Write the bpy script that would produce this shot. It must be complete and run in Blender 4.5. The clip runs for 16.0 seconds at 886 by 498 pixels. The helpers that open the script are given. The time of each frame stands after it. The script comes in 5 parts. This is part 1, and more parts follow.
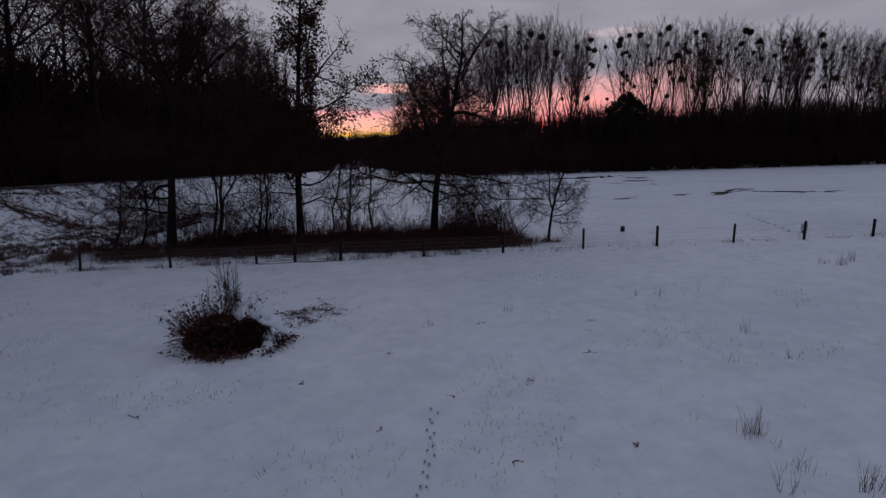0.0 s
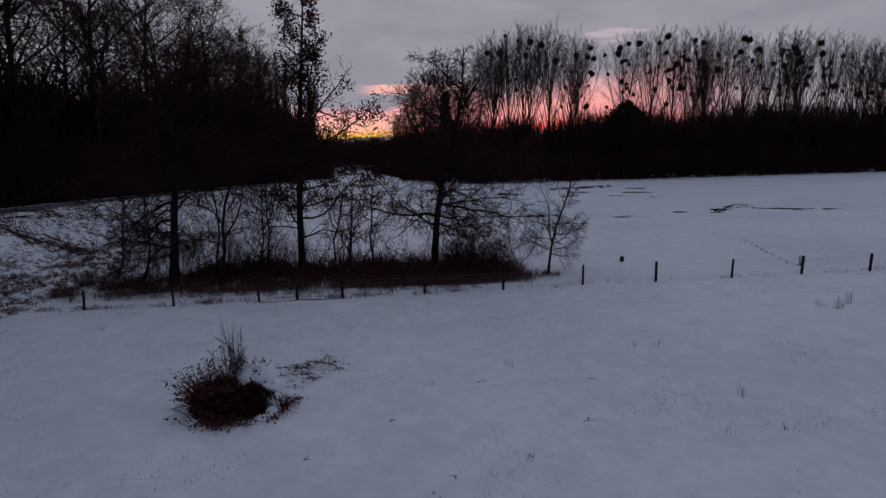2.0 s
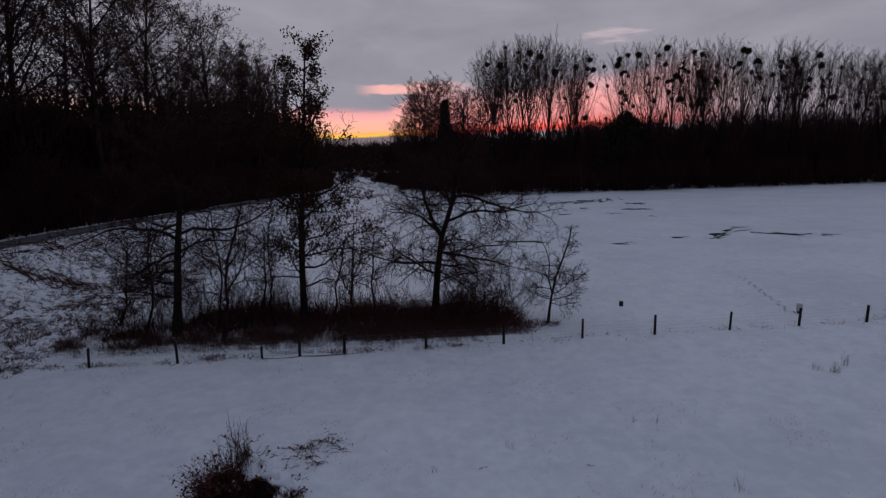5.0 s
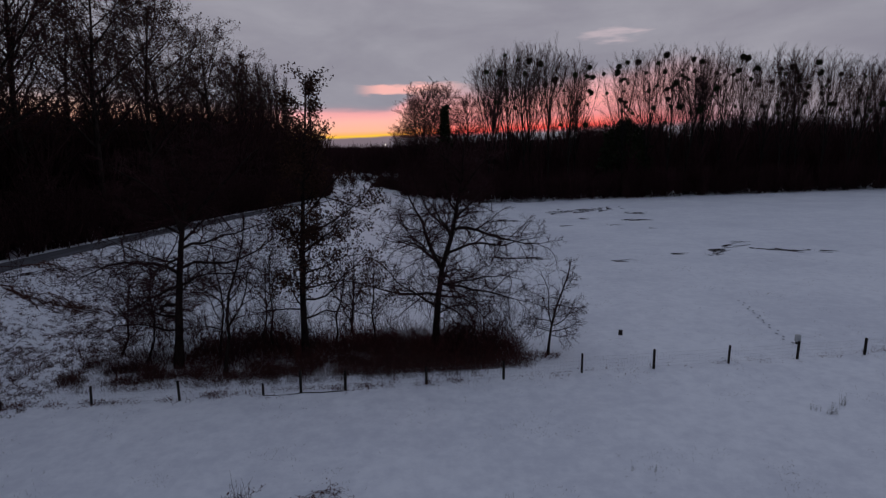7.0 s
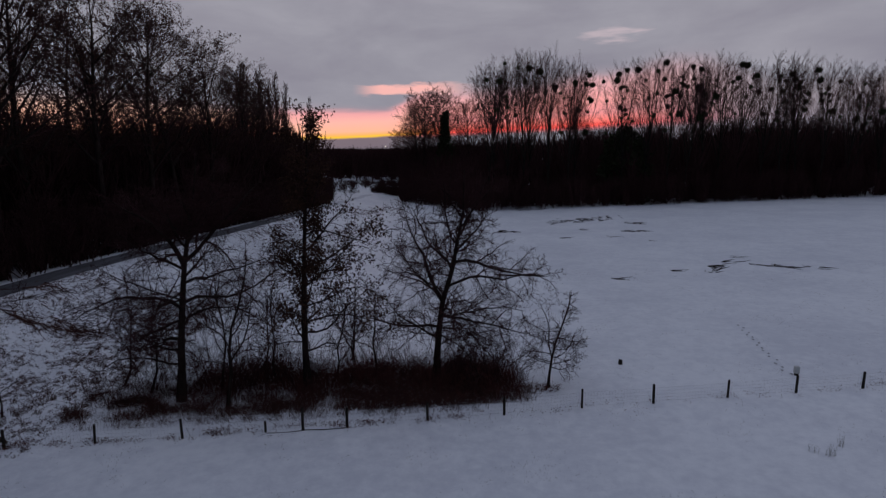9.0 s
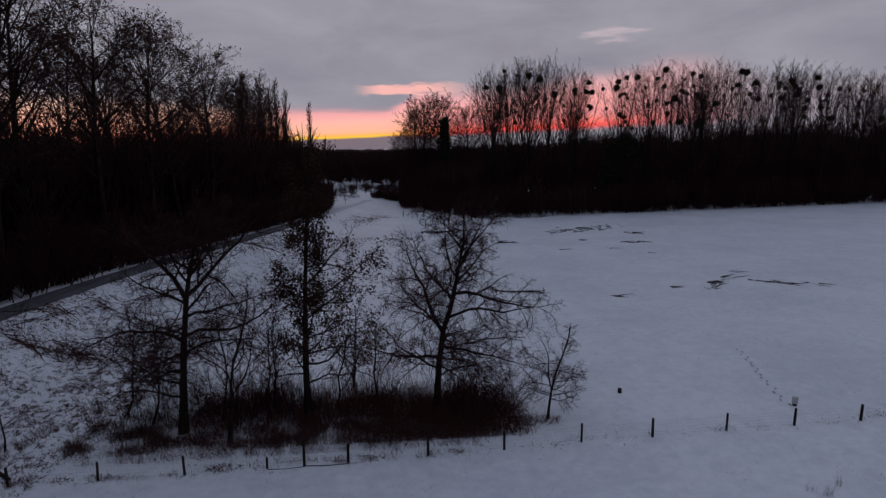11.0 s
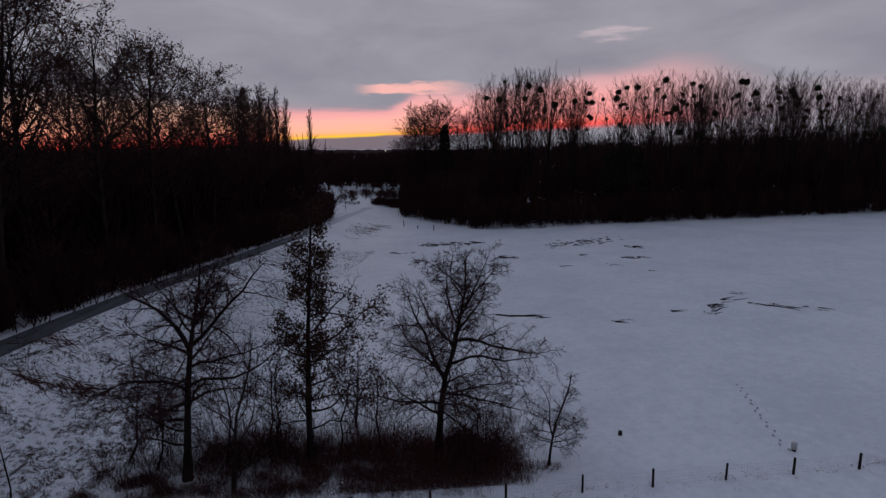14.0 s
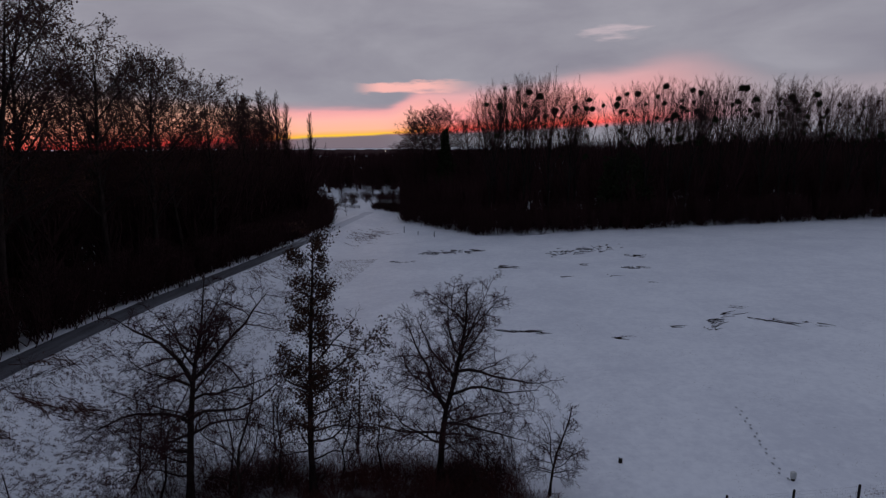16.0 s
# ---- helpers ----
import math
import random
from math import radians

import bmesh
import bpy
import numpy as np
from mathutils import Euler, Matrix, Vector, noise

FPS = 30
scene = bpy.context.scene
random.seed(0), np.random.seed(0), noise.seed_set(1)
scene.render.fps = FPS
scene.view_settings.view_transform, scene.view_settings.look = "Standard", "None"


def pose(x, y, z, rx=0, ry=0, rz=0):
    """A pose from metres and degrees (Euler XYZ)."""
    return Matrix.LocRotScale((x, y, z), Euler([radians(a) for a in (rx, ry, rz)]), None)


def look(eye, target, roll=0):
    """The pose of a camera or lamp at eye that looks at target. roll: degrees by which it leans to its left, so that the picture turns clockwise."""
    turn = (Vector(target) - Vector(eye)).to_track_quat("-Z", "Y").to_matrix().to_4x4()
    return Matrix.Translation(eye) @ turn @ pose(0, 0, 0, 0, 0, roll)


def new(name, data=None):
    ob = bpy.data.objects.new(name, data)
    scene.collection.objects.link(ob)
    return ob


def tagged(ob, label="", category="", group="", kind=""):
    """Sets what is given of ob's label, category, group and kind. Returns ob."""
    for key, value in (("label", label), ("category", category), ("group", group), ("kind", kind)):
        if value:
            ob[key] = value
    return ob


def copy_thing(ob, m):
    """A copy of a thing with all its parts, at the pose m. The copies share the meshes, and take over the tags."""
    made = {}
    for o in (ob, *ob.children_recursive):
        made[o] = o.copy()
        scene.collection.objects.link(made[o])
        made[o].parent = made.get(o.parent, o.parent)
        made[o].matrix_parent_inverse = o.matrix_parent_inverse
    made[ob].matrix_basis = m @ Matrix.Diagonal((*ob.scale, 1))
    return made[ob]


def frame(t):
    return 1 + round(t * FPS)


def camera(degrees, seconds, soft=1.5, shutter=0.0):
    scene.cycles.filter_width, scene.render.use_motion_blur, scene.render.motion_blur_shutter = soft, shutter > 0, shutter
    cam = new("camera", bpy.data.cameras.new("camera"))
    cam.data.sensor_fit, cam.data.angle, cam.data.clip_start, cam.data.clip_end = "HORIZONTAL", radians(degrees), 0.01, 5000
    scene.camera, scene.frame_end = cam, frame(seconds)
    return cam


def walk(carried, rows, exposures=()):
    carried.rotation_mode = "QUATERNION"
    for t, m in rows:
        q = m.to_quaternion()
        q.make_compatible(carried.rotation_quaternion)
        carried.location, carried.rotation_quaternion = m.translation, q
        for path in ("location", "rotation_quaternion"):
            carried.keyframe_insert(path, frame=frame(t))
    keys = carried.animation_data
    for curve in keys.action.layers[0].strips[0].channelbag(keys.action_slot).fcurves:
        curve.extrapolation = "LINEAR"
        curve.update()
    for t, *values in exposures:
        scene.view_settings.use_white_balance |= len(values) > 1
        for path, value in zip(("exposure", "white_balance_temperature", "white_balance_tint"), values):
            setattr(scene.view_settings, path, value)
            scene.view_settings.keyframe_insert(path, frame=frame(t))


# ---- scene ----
cam = camera(74.4, 16.0, soft=1.35)
METRES, EYE, TILT, LEAN, TURN = 15.8, 5.5, -10.0, 0.0, 0.0
ROWS = [
    (0.0, 0.0, 0.0, 0.0, 0.0, 0.0, -0.0),
    (0.5, -0.0005, -0.0035, 0.0285, -0.01, 0.0, 0.0),
    (1.0, -0.0012, -0.0074, 0.0592, -0.02, 0.03, 0.03),
    (1.5, -0.0024, -0.0118, 0.0894, -0.03, 0.05, 0.04),
    (2.0, -0.0038, -0.0165, 0.1207, -0.04, 0.06, 0.03),
    (2.5, -0.0053, -0.02, 0.1518, -0.06, 0.06, 0.03),
    (3.0, -0.0065, -0.0231, 0.183, -0.08, 0.05, 0.03),
    (3.5, -0.0071, -0.0259, 0.2141, -0.09, 0.05, 0.02),
    (4.0, -0.0078, -0.0293, 0.2453, -0.09, 0.06, 0.02),
    (6.5, -0.0097, -0.045, 0.3975, -0.1, 0.06, 0.1),
    (7.0, -0.0097, -0.0477, 0.4284, -0.1, 0.06, 0.11),
    (7.5, -0.0099, -0.0505, 0.4599, -0.09, 0.06, 0.12),
    (8.0, -0.0102, -0.0536, 0.4916, -0.1, 0.07, 0.13),
    (8.5, -0.0111, -0.0571, 0.5227, -0.09, 0.07, 0.16),
    (9.0, -0.012, -0.061, 0.5541, -0.09, 0.07, 0.16),
    (11.5, -0.014, -0.0777, 0.709, -0.11, 0.06, 0.24),
    (12.0, -0.0156, -0.0814, 0.7402, -0.11, 0.05, 0.24),
    (12.5, -0.016, -0.0842, 0.7715, -0.1, 0.03, 0.24),
    (13.0, -0.0167, -0.0871, 0.8031, -0.09, 0.01, 0.26),
    (13.5, -0.018, -0.0888, 0.8353, -0.1, -0.01, 0.26),
    (14.0, -0.0187, -0.0908, 0.8672, -0.1, -0.03, 0.28),
    (14.5, -0.0191, -0.0935, 0.8995, -0.1, -0.05, 0.3),
    (15.0, -0.0198, -0.0964, 0.931, -0.1, -0.08, 0.31),
    (15.5, -0.0211, -0.0999, 0.9625, -0.1, -0.11, 0.32),
    (16.0, -0.0223, -0.1028, 0.9942, -0.09, -0.14, 0.31),
]
walk(cam, [(t, pose(0, 0, EYE, TILT, LEAN, TURN) @ pose(METRES * x, METRES * y, METRES * z, 90 + pitch, roll, yaw)) for t, x, y, z, yaw, pitch, roll in ROWS])

# ---- world: dusk under a cloud deck, with a clear glowing strip low in the west ----
def ramp_stops(ramp, stops):
    els = ramp.color_ramp.elements
    while len(els) < len(stops):
        els.new(0.5)
    for el, (pos, col) in zip(els, stops):
        el.position = pos
        el.color = (*[srgb(c) for c in col], 1)


def srgb(c):
    c /= 255.0
    return c / 12.92 if c <= 0.04045 else ((c + 0.055) / 1.055) ** 2.4


class Nodes:
    """Short hand for wiring shader nodes."""

    def __init__(self, tree):
        self.tree = tree
        tree.nodes.clear()

    def add(self, kind, **values):
        node = self.tree.nodes.new(kind)
        for key, value in values.items():
            setattr(node, key, value)
        return node

    def put(self, socket, value):
        if isinstance(value, bpy.types.NodeSocket):
            self.tree.links.new(value, socket)
        elif value is not None:
            socket.default_value = value

    def math(self, op, a, b=None, c=None, clamp=False):
        node = self.add("ShaderNodeMath", operation=op, use_clamp=clamp)
        for socket, value in zip(node.inputs, (a, b, c)):
            self.put(socket, value)
        return node.outputs[0]

    def fit(self, value, a, b, c=0.0, d=1.0, smooth=True):
        node = self.add("ShaderNodeMapRange", interpolation_type="SMOOTHSTEP" if smooth else "LINEAR")
        for key, v in zip(("Value", "From Min", "From Max", "To Min", "To Max"), (value, a, b, c, d)):
            self.put(node.inputs[key], v)
        return node.outputs[0]

    def blend(self, factor, a, b, how="MIX"):
        node = self.add("ShaderNodeMix", data_type="RGBA", blend_type=how)
        for index, value in ((0, factor), (6, a), (7, b)):
            self.put(node.inputs[index], (*value, 1) if isinstance(value, tuple) and len(value) == 3 else value)
        return node.outputs[2]

    def noise(self, vector, scale, detail=4.0, rough=0.55, distort=0.0):
        node = self.add("ShaderNodeTexNoise")
        for key, value in (("Vector", vector), ("Scale", scale), ("Detail", detail), ("Roughness", rough), ("Distortion", distort)):
            self.put(node.inputs[key], value)
        return node.outputs[0]

    def ramp(self, value, stops):
        node = self.add("ShaderNodeValToRGB")
        ramp_stops(node, stops)
        self.put(node.inputs[0], value)
        return node.outputs[0]

    def vector(self, x, y, z):
        node = self.add("ShaderNodeCombineXYZ")
        for socket, value in zip(node.inputs, (x, y, z)):
            self.put(socket, value)
        return node.outputs[0]


def lin(*c):
    return tuple(srgb(v) for v in c)


SKY_STRENGTH = 1.07
world = bpy.data.worlds.new("dusk_sky")
scene.world = world
world.use_nodes = True
w = Nodes(world.node_tree)
direction = w.add("ShaderNodeTexCoord").outputs["Generated"]
split = w.add("ShaderNodeSeparateXYZ")
w.put(split.inputs[0], direction)
dx, dy, dz = split.outputs
az = w.math("MULTIPLY", w.math("ARCTAN2", dx, dy), 57.2958)
el = w.math("MULTIPLY", w.math("ARCSINE", dz), 57.2958)
flat = w.vector(w.math("MULTIPLY", az, 0.055), w.math("MULTIPLY", el, 0.32), 0.0)
streak = w.math("SUBTRACT", w.noise(flat, 1.6, 5.0, 0.5), 0.5)
fine = w.math("SUBTRACT", w.noise(flat, 6.0, 5.0, 0.55), 0.5)
# lower rim of the clear strip climbs to the north; its upper rim is the edge of the cloud deck
rim = w.math("MULTIPLY_ADD", az, 0.045, 1.27)
deck = w.math("ADD", 3.5, w.math("ADD", w.fit(az, -5.5, -1.5, 0.0, 1.75), w.math("ADD", w.fit(az, 4.0, 15.0, 0.0, 1.2), w.fit(az, 15.0, 22.0, 0.0, 1.3))))
deck = w.math("ADD", deck, w.math("ADD", w.fit(az, 23.0, 31.0, 0.0, -2.2), w.math("MULTIPLY", w.math("MAXIMUM", w.math("SUBTRACT", -14.0, az), 0.0), 0.05)))
deck = w.math("ADD", deck, w.math("MULTIPLY", streak, 1.2))
q = w.math("DIVIDE", w.math("SUBTRACT", w.math("ADD", el, w.math("MULTIPLY", fine, 0.22)), rim), w.math("SUBTRACT", deck, rim))
west = w.ramp(w.fit(q, -1.0, 1.5, smooth=False), [
    (0.0, (112, 104, 116)), (0.385, (122, 108, 116)), (0.41, (255, 198, 58)), (0.435, (255, 182, 104)), (0.48, (255, 184, 150)),
    (0.62, (252, 182, 168)), (0.76, (238, 164, 166)), (0.83, (166, 144, 154)), (1.0, (146, 142, 153))])
north = w.ramp(w.fit(q, -1.0, 1.5, smooth=False), [
    (0.0, (128, 132, 142)), (0.36, (136, 134, 144)), (0.405, (255, 84, 74)), (0.45, (248, 128, 118)), (0.51, (234, 146, 146)),
    (0.60, (246, 164, 160)), (0.72, (226, 168, 170)), (0.83, (162, 150, 160)), (1.0, (146, 144, 155))])
pale = w.ramp(w.fit(q, -1.0, 1.5, smooth=False), [(0.0, (132, 136, 146)), (0.4, (150, 138, 148)), (0.6, (164, 152, 160)), (0.85, (140, 138, 149)), (1.0, (141, 140, 152))])
south = w.ramp(w.fit(q, -1.0, 1.5, smooth=False), [
    (0.0, (110, 84, 92)), (0.37, (150, 70, 74)), (0.405, (240, 70, 70)), (0.45, (238, 116, 100)), (0.54, (240, 160, 134)),
    (0.70, (214, 168, 150)), (0.78, (170, 148, 148)), (0.86, (136, 130, 140)), (1.0, (134, 131, 143))])
glow = w.blend(w.fit(az, -6.5, 1.5), west, north)
glow = w.blend(w.fit(az, 12.0, 30.0), glow, pale)
glow = w.blend(w.fit(az, -13.0, -18.0), glow, south)
# cloud deck: soft grey billows, a thin place in the north-west
billow = w.noise(w.vector(w.math("MULTIPLY", az, 0.06), w.math("MULTIPLY", el, 0.17), 0.0), 1.3, 5.0, 0.55, 0.3)
cloud = w.ramp(billow, [(0.25, (132, 129, 142)), (0.5, (145, 143, 154)), (0.72, (157, 155, 165))])
gap_x, gap_y = w.math("MULTIPLY", w.math("SUBTRACT", az, 15.6), 0.42), w.math("SUBTRACT", el, 9.85)
gap = w.math("ADD", w.math("MULTIPLY", gap_x, gap_x), w.math("MULTIPLY", w.math("MULTIPLY", gap_y, gap_y), 2.6))
gap = w.math("MULTIPLY", w.fit(w.math("ADD", gap, w.math("ADD", w.math("MULTIPLY", fine, 7.0), w.math("MULTIPLY", streak, 3.0))), 1.7, -0.6), 0.48)
cloud = w.blend(gap, cloud, lin(212, 190, 196))
sky = w.blend(w.fit(q, 0.80, 1.25), glow, cloud)
# a lit streak just above the edge of the deck
lit_y = w.math("DIVIDE", w.math("SUBTRACT", w.math("MULTIPLY_ADD", fine, 1.5, el), w.math("MULTIPLY_ADD", az, 0.02, 5.45)), w.math("MULTIPLY_ADD", streak, 1.2, 0.6))
lit = w.math("MULTIPLY", w.fit(w.math("MULTIPLY", lit_y, lit_y), 1.0, 0.0), w.math("MULTIPLY", w.fit(az, -8.6, -5.5), w.fit(az, 4.0, -2.0)))
sky = w.blend(w.math("MULTIPLY", lit, 0.9), sky, lin(250, 184, 176))
# the strip fades away from the sunset
away = w.fit(w.math("ABSOLUTE", w.math("SUBTRACT", az, -4.0)), 30.0, 75.0)
dome = w.ramp(w.fit(el, -5.0, 90.0, smooth=False), [(0.0, (120, 120, 133)), (0.2, (128, 130, 146)), (0.5, (131, 137, 154)), (1.0, (137, 144, 166))])
# the eastern sky, behind, is the dark side of the dusk
east = w.math("MULTIPLY", w.fit(dy, 0.15, -0.7), w.fit(el, 60.0, 20.0))
dome = w.blend(east, dome, lin(74, 80, 98))
sky = w.blend(away, sky, dome)
sky = w.blend(w.fit(el, 13.0, 32.0), sky, dome)
air = w.add("ShaderNodeBackground")
w.put(air.inputs[0], sky)
air.inputs[1].default_value = SKY_STRENGTH
w.put(w.add("ShaderNodeOutputWorld").inputs[0], air.outputs[0])

# the last warm light of the sun below the horizon, spread wide by the cloud
sun = new("sun", bpy.data.lights.new("sun", "SUN"))
sun.data.energy, sun.data.angle, sun.data.color = 0.05, radians(25), (1.0, 0.55, 0.4)
sun.matrix_world = look((0, 0, 0), (0.12, -1, -0.10))


# ---- materials ----
def material(name, dark, light, scale=4.0, rough=0.85, bump=0.3, bump_scale=20.0, stretch=(1, 1, 1), vary=0.0, shine=0.25):
    m = bpy.data.materials.new(name)
    m.use_nodes = True
    n = Nodes(m.node_tree)
    place = n.add("ShaderNodeTexCoord").outputs["Object"]
    mapped = n.add("ShaderNodeMapping")
    n.put(mapped.inputs[0], place)
    mapped.inputs["Scale"].default_value = stretch
    coarse = n.noise(mapped.outputs[0], scale, 5.0, 0.6)
    grain = n.noise(mapped.outputs[0], bump_scale, 6.0, 0.65)
    colour = n.blend(n.fit(n.math("MULTIPLY_ADD", grain, 0.4, n.math("MULTIPLY", coarse, 0.6)), 0.36, 0.64), dark, light)
    if vary:
        rnd = n.add("ShaderNodeNewGeometry").outputs["Random Per Island"]
        value = n.add("ShaderNodeHueSaturation")
        n.put(value.inputs["Color"], colour)
        n.put(value.inputs["Value"], n.fit(rnd, 0, 1, 1 - vary, 1 + vary, smooth=False))
        colour = value.outputs[0]
    shader = n.add("ShaderNodeBsdfPrincipled")
    n.put(shader.inputs["Base Color"], colour)
    shader.inputs["Roughness"].default_value = rough
    shader.inputs["Specular IOR Level"].default_value = shine
    if bump:
        relief = n.add("ShaderNodeBump")
        relief.inputs["Strength"].default_value = bump
        relief.inputs["Distance"].default_value = 0.02
        n.put(relief.inputs["Height"], grain)
        n.put(shader.inputs["Normal"], relief.outputs[0])
    n.put(n.add("ShaderNodeOutputMaterial").inputs[0], shader.outputs[0])
    return m


def snow_field():
    """Thin snow over rough pasture: soft hollows, grass blades breaking through in patches."""
    m = bpy.data.materials.new("snow_field")
    m.use_nodes = True
    n = Nodes(m.node_tree)
    place = n.add("ShaderNodeTexCoord").outputs["Object"]
    broad = n.noise(place, 0.09, 4.0, 0.55)
    patch = n.noise(place, 0.6, 5.0, 0.6)
    speck = n.noise(place, 5.5, 6.0, 0.7)
    tone = n.blend(n.fit(n.math("ADD", n.math("MULTIPLY", broad, 0.6), n.math("MULTIPLY", n.math("ADD", patch, n.math("MULTIPLY", n.math("SUBTRACT", n.noise(place, 1.7, 6.0, 0.7), 0.5), 1.6)), 0.4)), 0.3, 0.7), (0.69, 0.71, 0.765), (0.85, 0.87, 0.905))
    mask = n.math("MULTIPLY", n.fit(speck, 0.66, 0.76), n.fit(patch, 0.48, 0.62))
    colour = n.blend(n.math("MULTIPLY", mask, 0.55), tone, (0.20, 0.17, 0.12))
    shader = n.add("ShaderNodeBsdfPrincipled")
    n.put(shader.inputs["Base Color"], colour)
    shader.inputs["Roughness"].default_value = 0.55
    shader.inputs["Specular IOR Level"].default_value = 0.5
    relief = n.add("ShaderNodeBump")
    relief.inputs["Strength"].default_value = 0.5
    relief.inputs["Distance"].default_value = 0.07
    n.put(relief.inputs["Height"], n.math("ADD", n.noise(place, 2.2, 5.0, 0.6), n.math("MULTIPLY", speck, 0.3)))
    n.put(shader.inputs["Normal"], relief.outputs[0])
    n.put(n.add("ShaderNodeOutputMaterial").inputs[0], shader.outputs[0])
    return m


SNOW_FIELD = snow_field()
PALE_WOOD = material("bleached_branch", (0.16, 0.16, 0.17), (0.34, 0.34, 0.36), 5.0, 0.8, 0.3, 20.0)
SNOW = material("snow", (0.72, 0.74, 0.79), (0.84, 0.86, 0.90), 3.0, 0.75, 0.3, 14.0)


def lane_surface():
    """Grey slush, its snow cover closing with distance down the lane."""
    m = bpy.data.materials.new("trodden_road")
    m.use_nodes = True
    n = Nodes(m.node_tree)
    place = n.add("ShaderNodeTexCoord").outputs["Object"]
    xyz = n.add("ShaderNodeSeparateXYZ")
    n.put(xyz.inputs[0], place)
    streaks = n.add("ShaderNodeMapping")
    n.put(streaks.inputs[0], place)
    streaks.inputs["Scale"].default_value = (1, 0.15, 1)
    coarse, grain = n.noise(streaks.outputs[0], 1.1, 5.0, 0.6), n.noise(place, 9.0, 6.0, 0.65)
    slush = n.blend(n.fit(n.math("MULTIPLY_ADD", grain, 0.4, n.math("MULTIPLY", coarse, 0.6)), 0.36, 0.64), (0.05, 0.05, 0.057), (0.125, 0.125, 0.14))
    cover = n.math("MULTIPLY", n.fit(n.math("MULTIPLY_ADD", coarse, 60.0, xyz.outputs[1]), 145.0, 195.0), 0.85)
    shader = n.add("ShaderNodeBsdfPrincipled")
    n.put(shader.inputs["Base Color"], n.blend(cover, slush, (0.70, 0.72, 0.77)))
    shader.inputs["Roughness"].default_value = 0.75
    shader.inputs["Specular IOR Level"].default_value = 0.25
    relief = n.add("ShaderNodeBump")
    relief.inputs["Strength"].default_value, relief.inputs["Distance"].default_value = 0.4, 0.03
    n.put(relief.inputs["Height"], grain)
    n.put(shader.inputs["Normal"], relief.outputs[0])
    n.put(n.add("ShaderNodeOutputMaterial").inputs[0], shader.outputs[0])
    return m


ROAD = lane_surface()
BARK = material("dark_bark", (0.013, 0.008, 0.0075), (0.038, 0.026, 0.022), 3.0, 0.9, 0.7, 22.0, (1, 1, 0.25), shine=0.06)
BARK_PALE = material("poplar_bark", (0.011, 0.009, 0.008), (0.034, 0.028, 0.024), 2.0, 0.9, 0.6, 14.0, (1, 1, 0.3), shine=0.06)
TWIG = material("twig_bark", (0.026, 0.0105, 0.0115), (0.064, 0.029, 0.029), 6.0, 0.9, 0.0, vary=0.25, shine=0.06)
LEAF = material("withered_leaf", (0.028, 0.014, 0.0105), (0.075, 0.036, 0.023), 8.0, 0.8, 0.0, vary=0.35, shine=0.06)
BRAMBLE = material("bramble", (0.056, 0.0205, 0.02), (0.148, 0.056, 0.049), 6.0, 0.85, 0.0, vary=0.35, shine=0.06)
STALK = material("dead_stalk", (0.05, 0.024, 0.023), (0.13, 0.07, 0.06), 6.0, 0.85, 0.0, vary=0.35, shine=0.06)
DRY_GRASS = material("dry_grass", (0.055, 0.046, 0.032), (0.135, 0.11, 0.07), 6.0, 0.85, 0.0, vary=0.3)
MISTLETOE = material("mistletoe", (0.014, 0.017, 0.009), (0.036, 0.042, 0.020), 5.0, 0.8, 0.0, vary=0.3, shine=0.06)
POST_WOOD = material("weathered_post", (0.016, 0.013, 0.012), (0.05, 0.042, 0.036), 5.0, 0.9, 0.7, 40.0, (1, 1, 0.15), shine=0.06)
WIRE = material("galvanised_wire", (0.20, 0.20, 0.21), (0.32, 0.32, 0.33), 9.0, 0.5, 0.0)
BOARD = material("sign_board", (0.42, 0.43, 0.42), (0.58, 0.58, 0.56), 4.0, 0.6, 0.15, 30.0)
# snow prints: grey colour stands in for the shade inside each dent
PRINT_SHADE = material("print_shade", (0.24, 0.245, 0.26), (0.44, 0.45, 0.48), 6.0, 0.9, 0.4, 30.0)
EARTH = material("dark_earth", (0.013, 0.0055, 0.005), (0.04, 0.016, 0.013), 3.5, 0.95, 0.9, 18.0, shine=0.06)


# ---- building helpers ----
def mesh_of(name, verts, faces, mat, smooth=True):
    me = bpy.data.meshes.new(name)
    me.from_pydata(verts, [], faces)
    me.materials.append(mat)
    if smooth:
        me.polygons.foreach_set("use_smooth", [True] * len(me.polygons))
    me.update()
    return me


def part(name, me, parent, label=""):
    ob = new(name, me)
    ob.parent = parent
    return tagged(ob, label) if label else ob


def thing(name, at, label, category, group="", kind="", turn=0.0, size=1.0):
    ob = new(name)
    ob.empty_display_size = 0.2
    ob.matrix_basis = Matrix.LocRotScale(at, Euler((0, 0, radians(turn))), (size, size, size))
    return tagged(ob, label, category, group, kind)


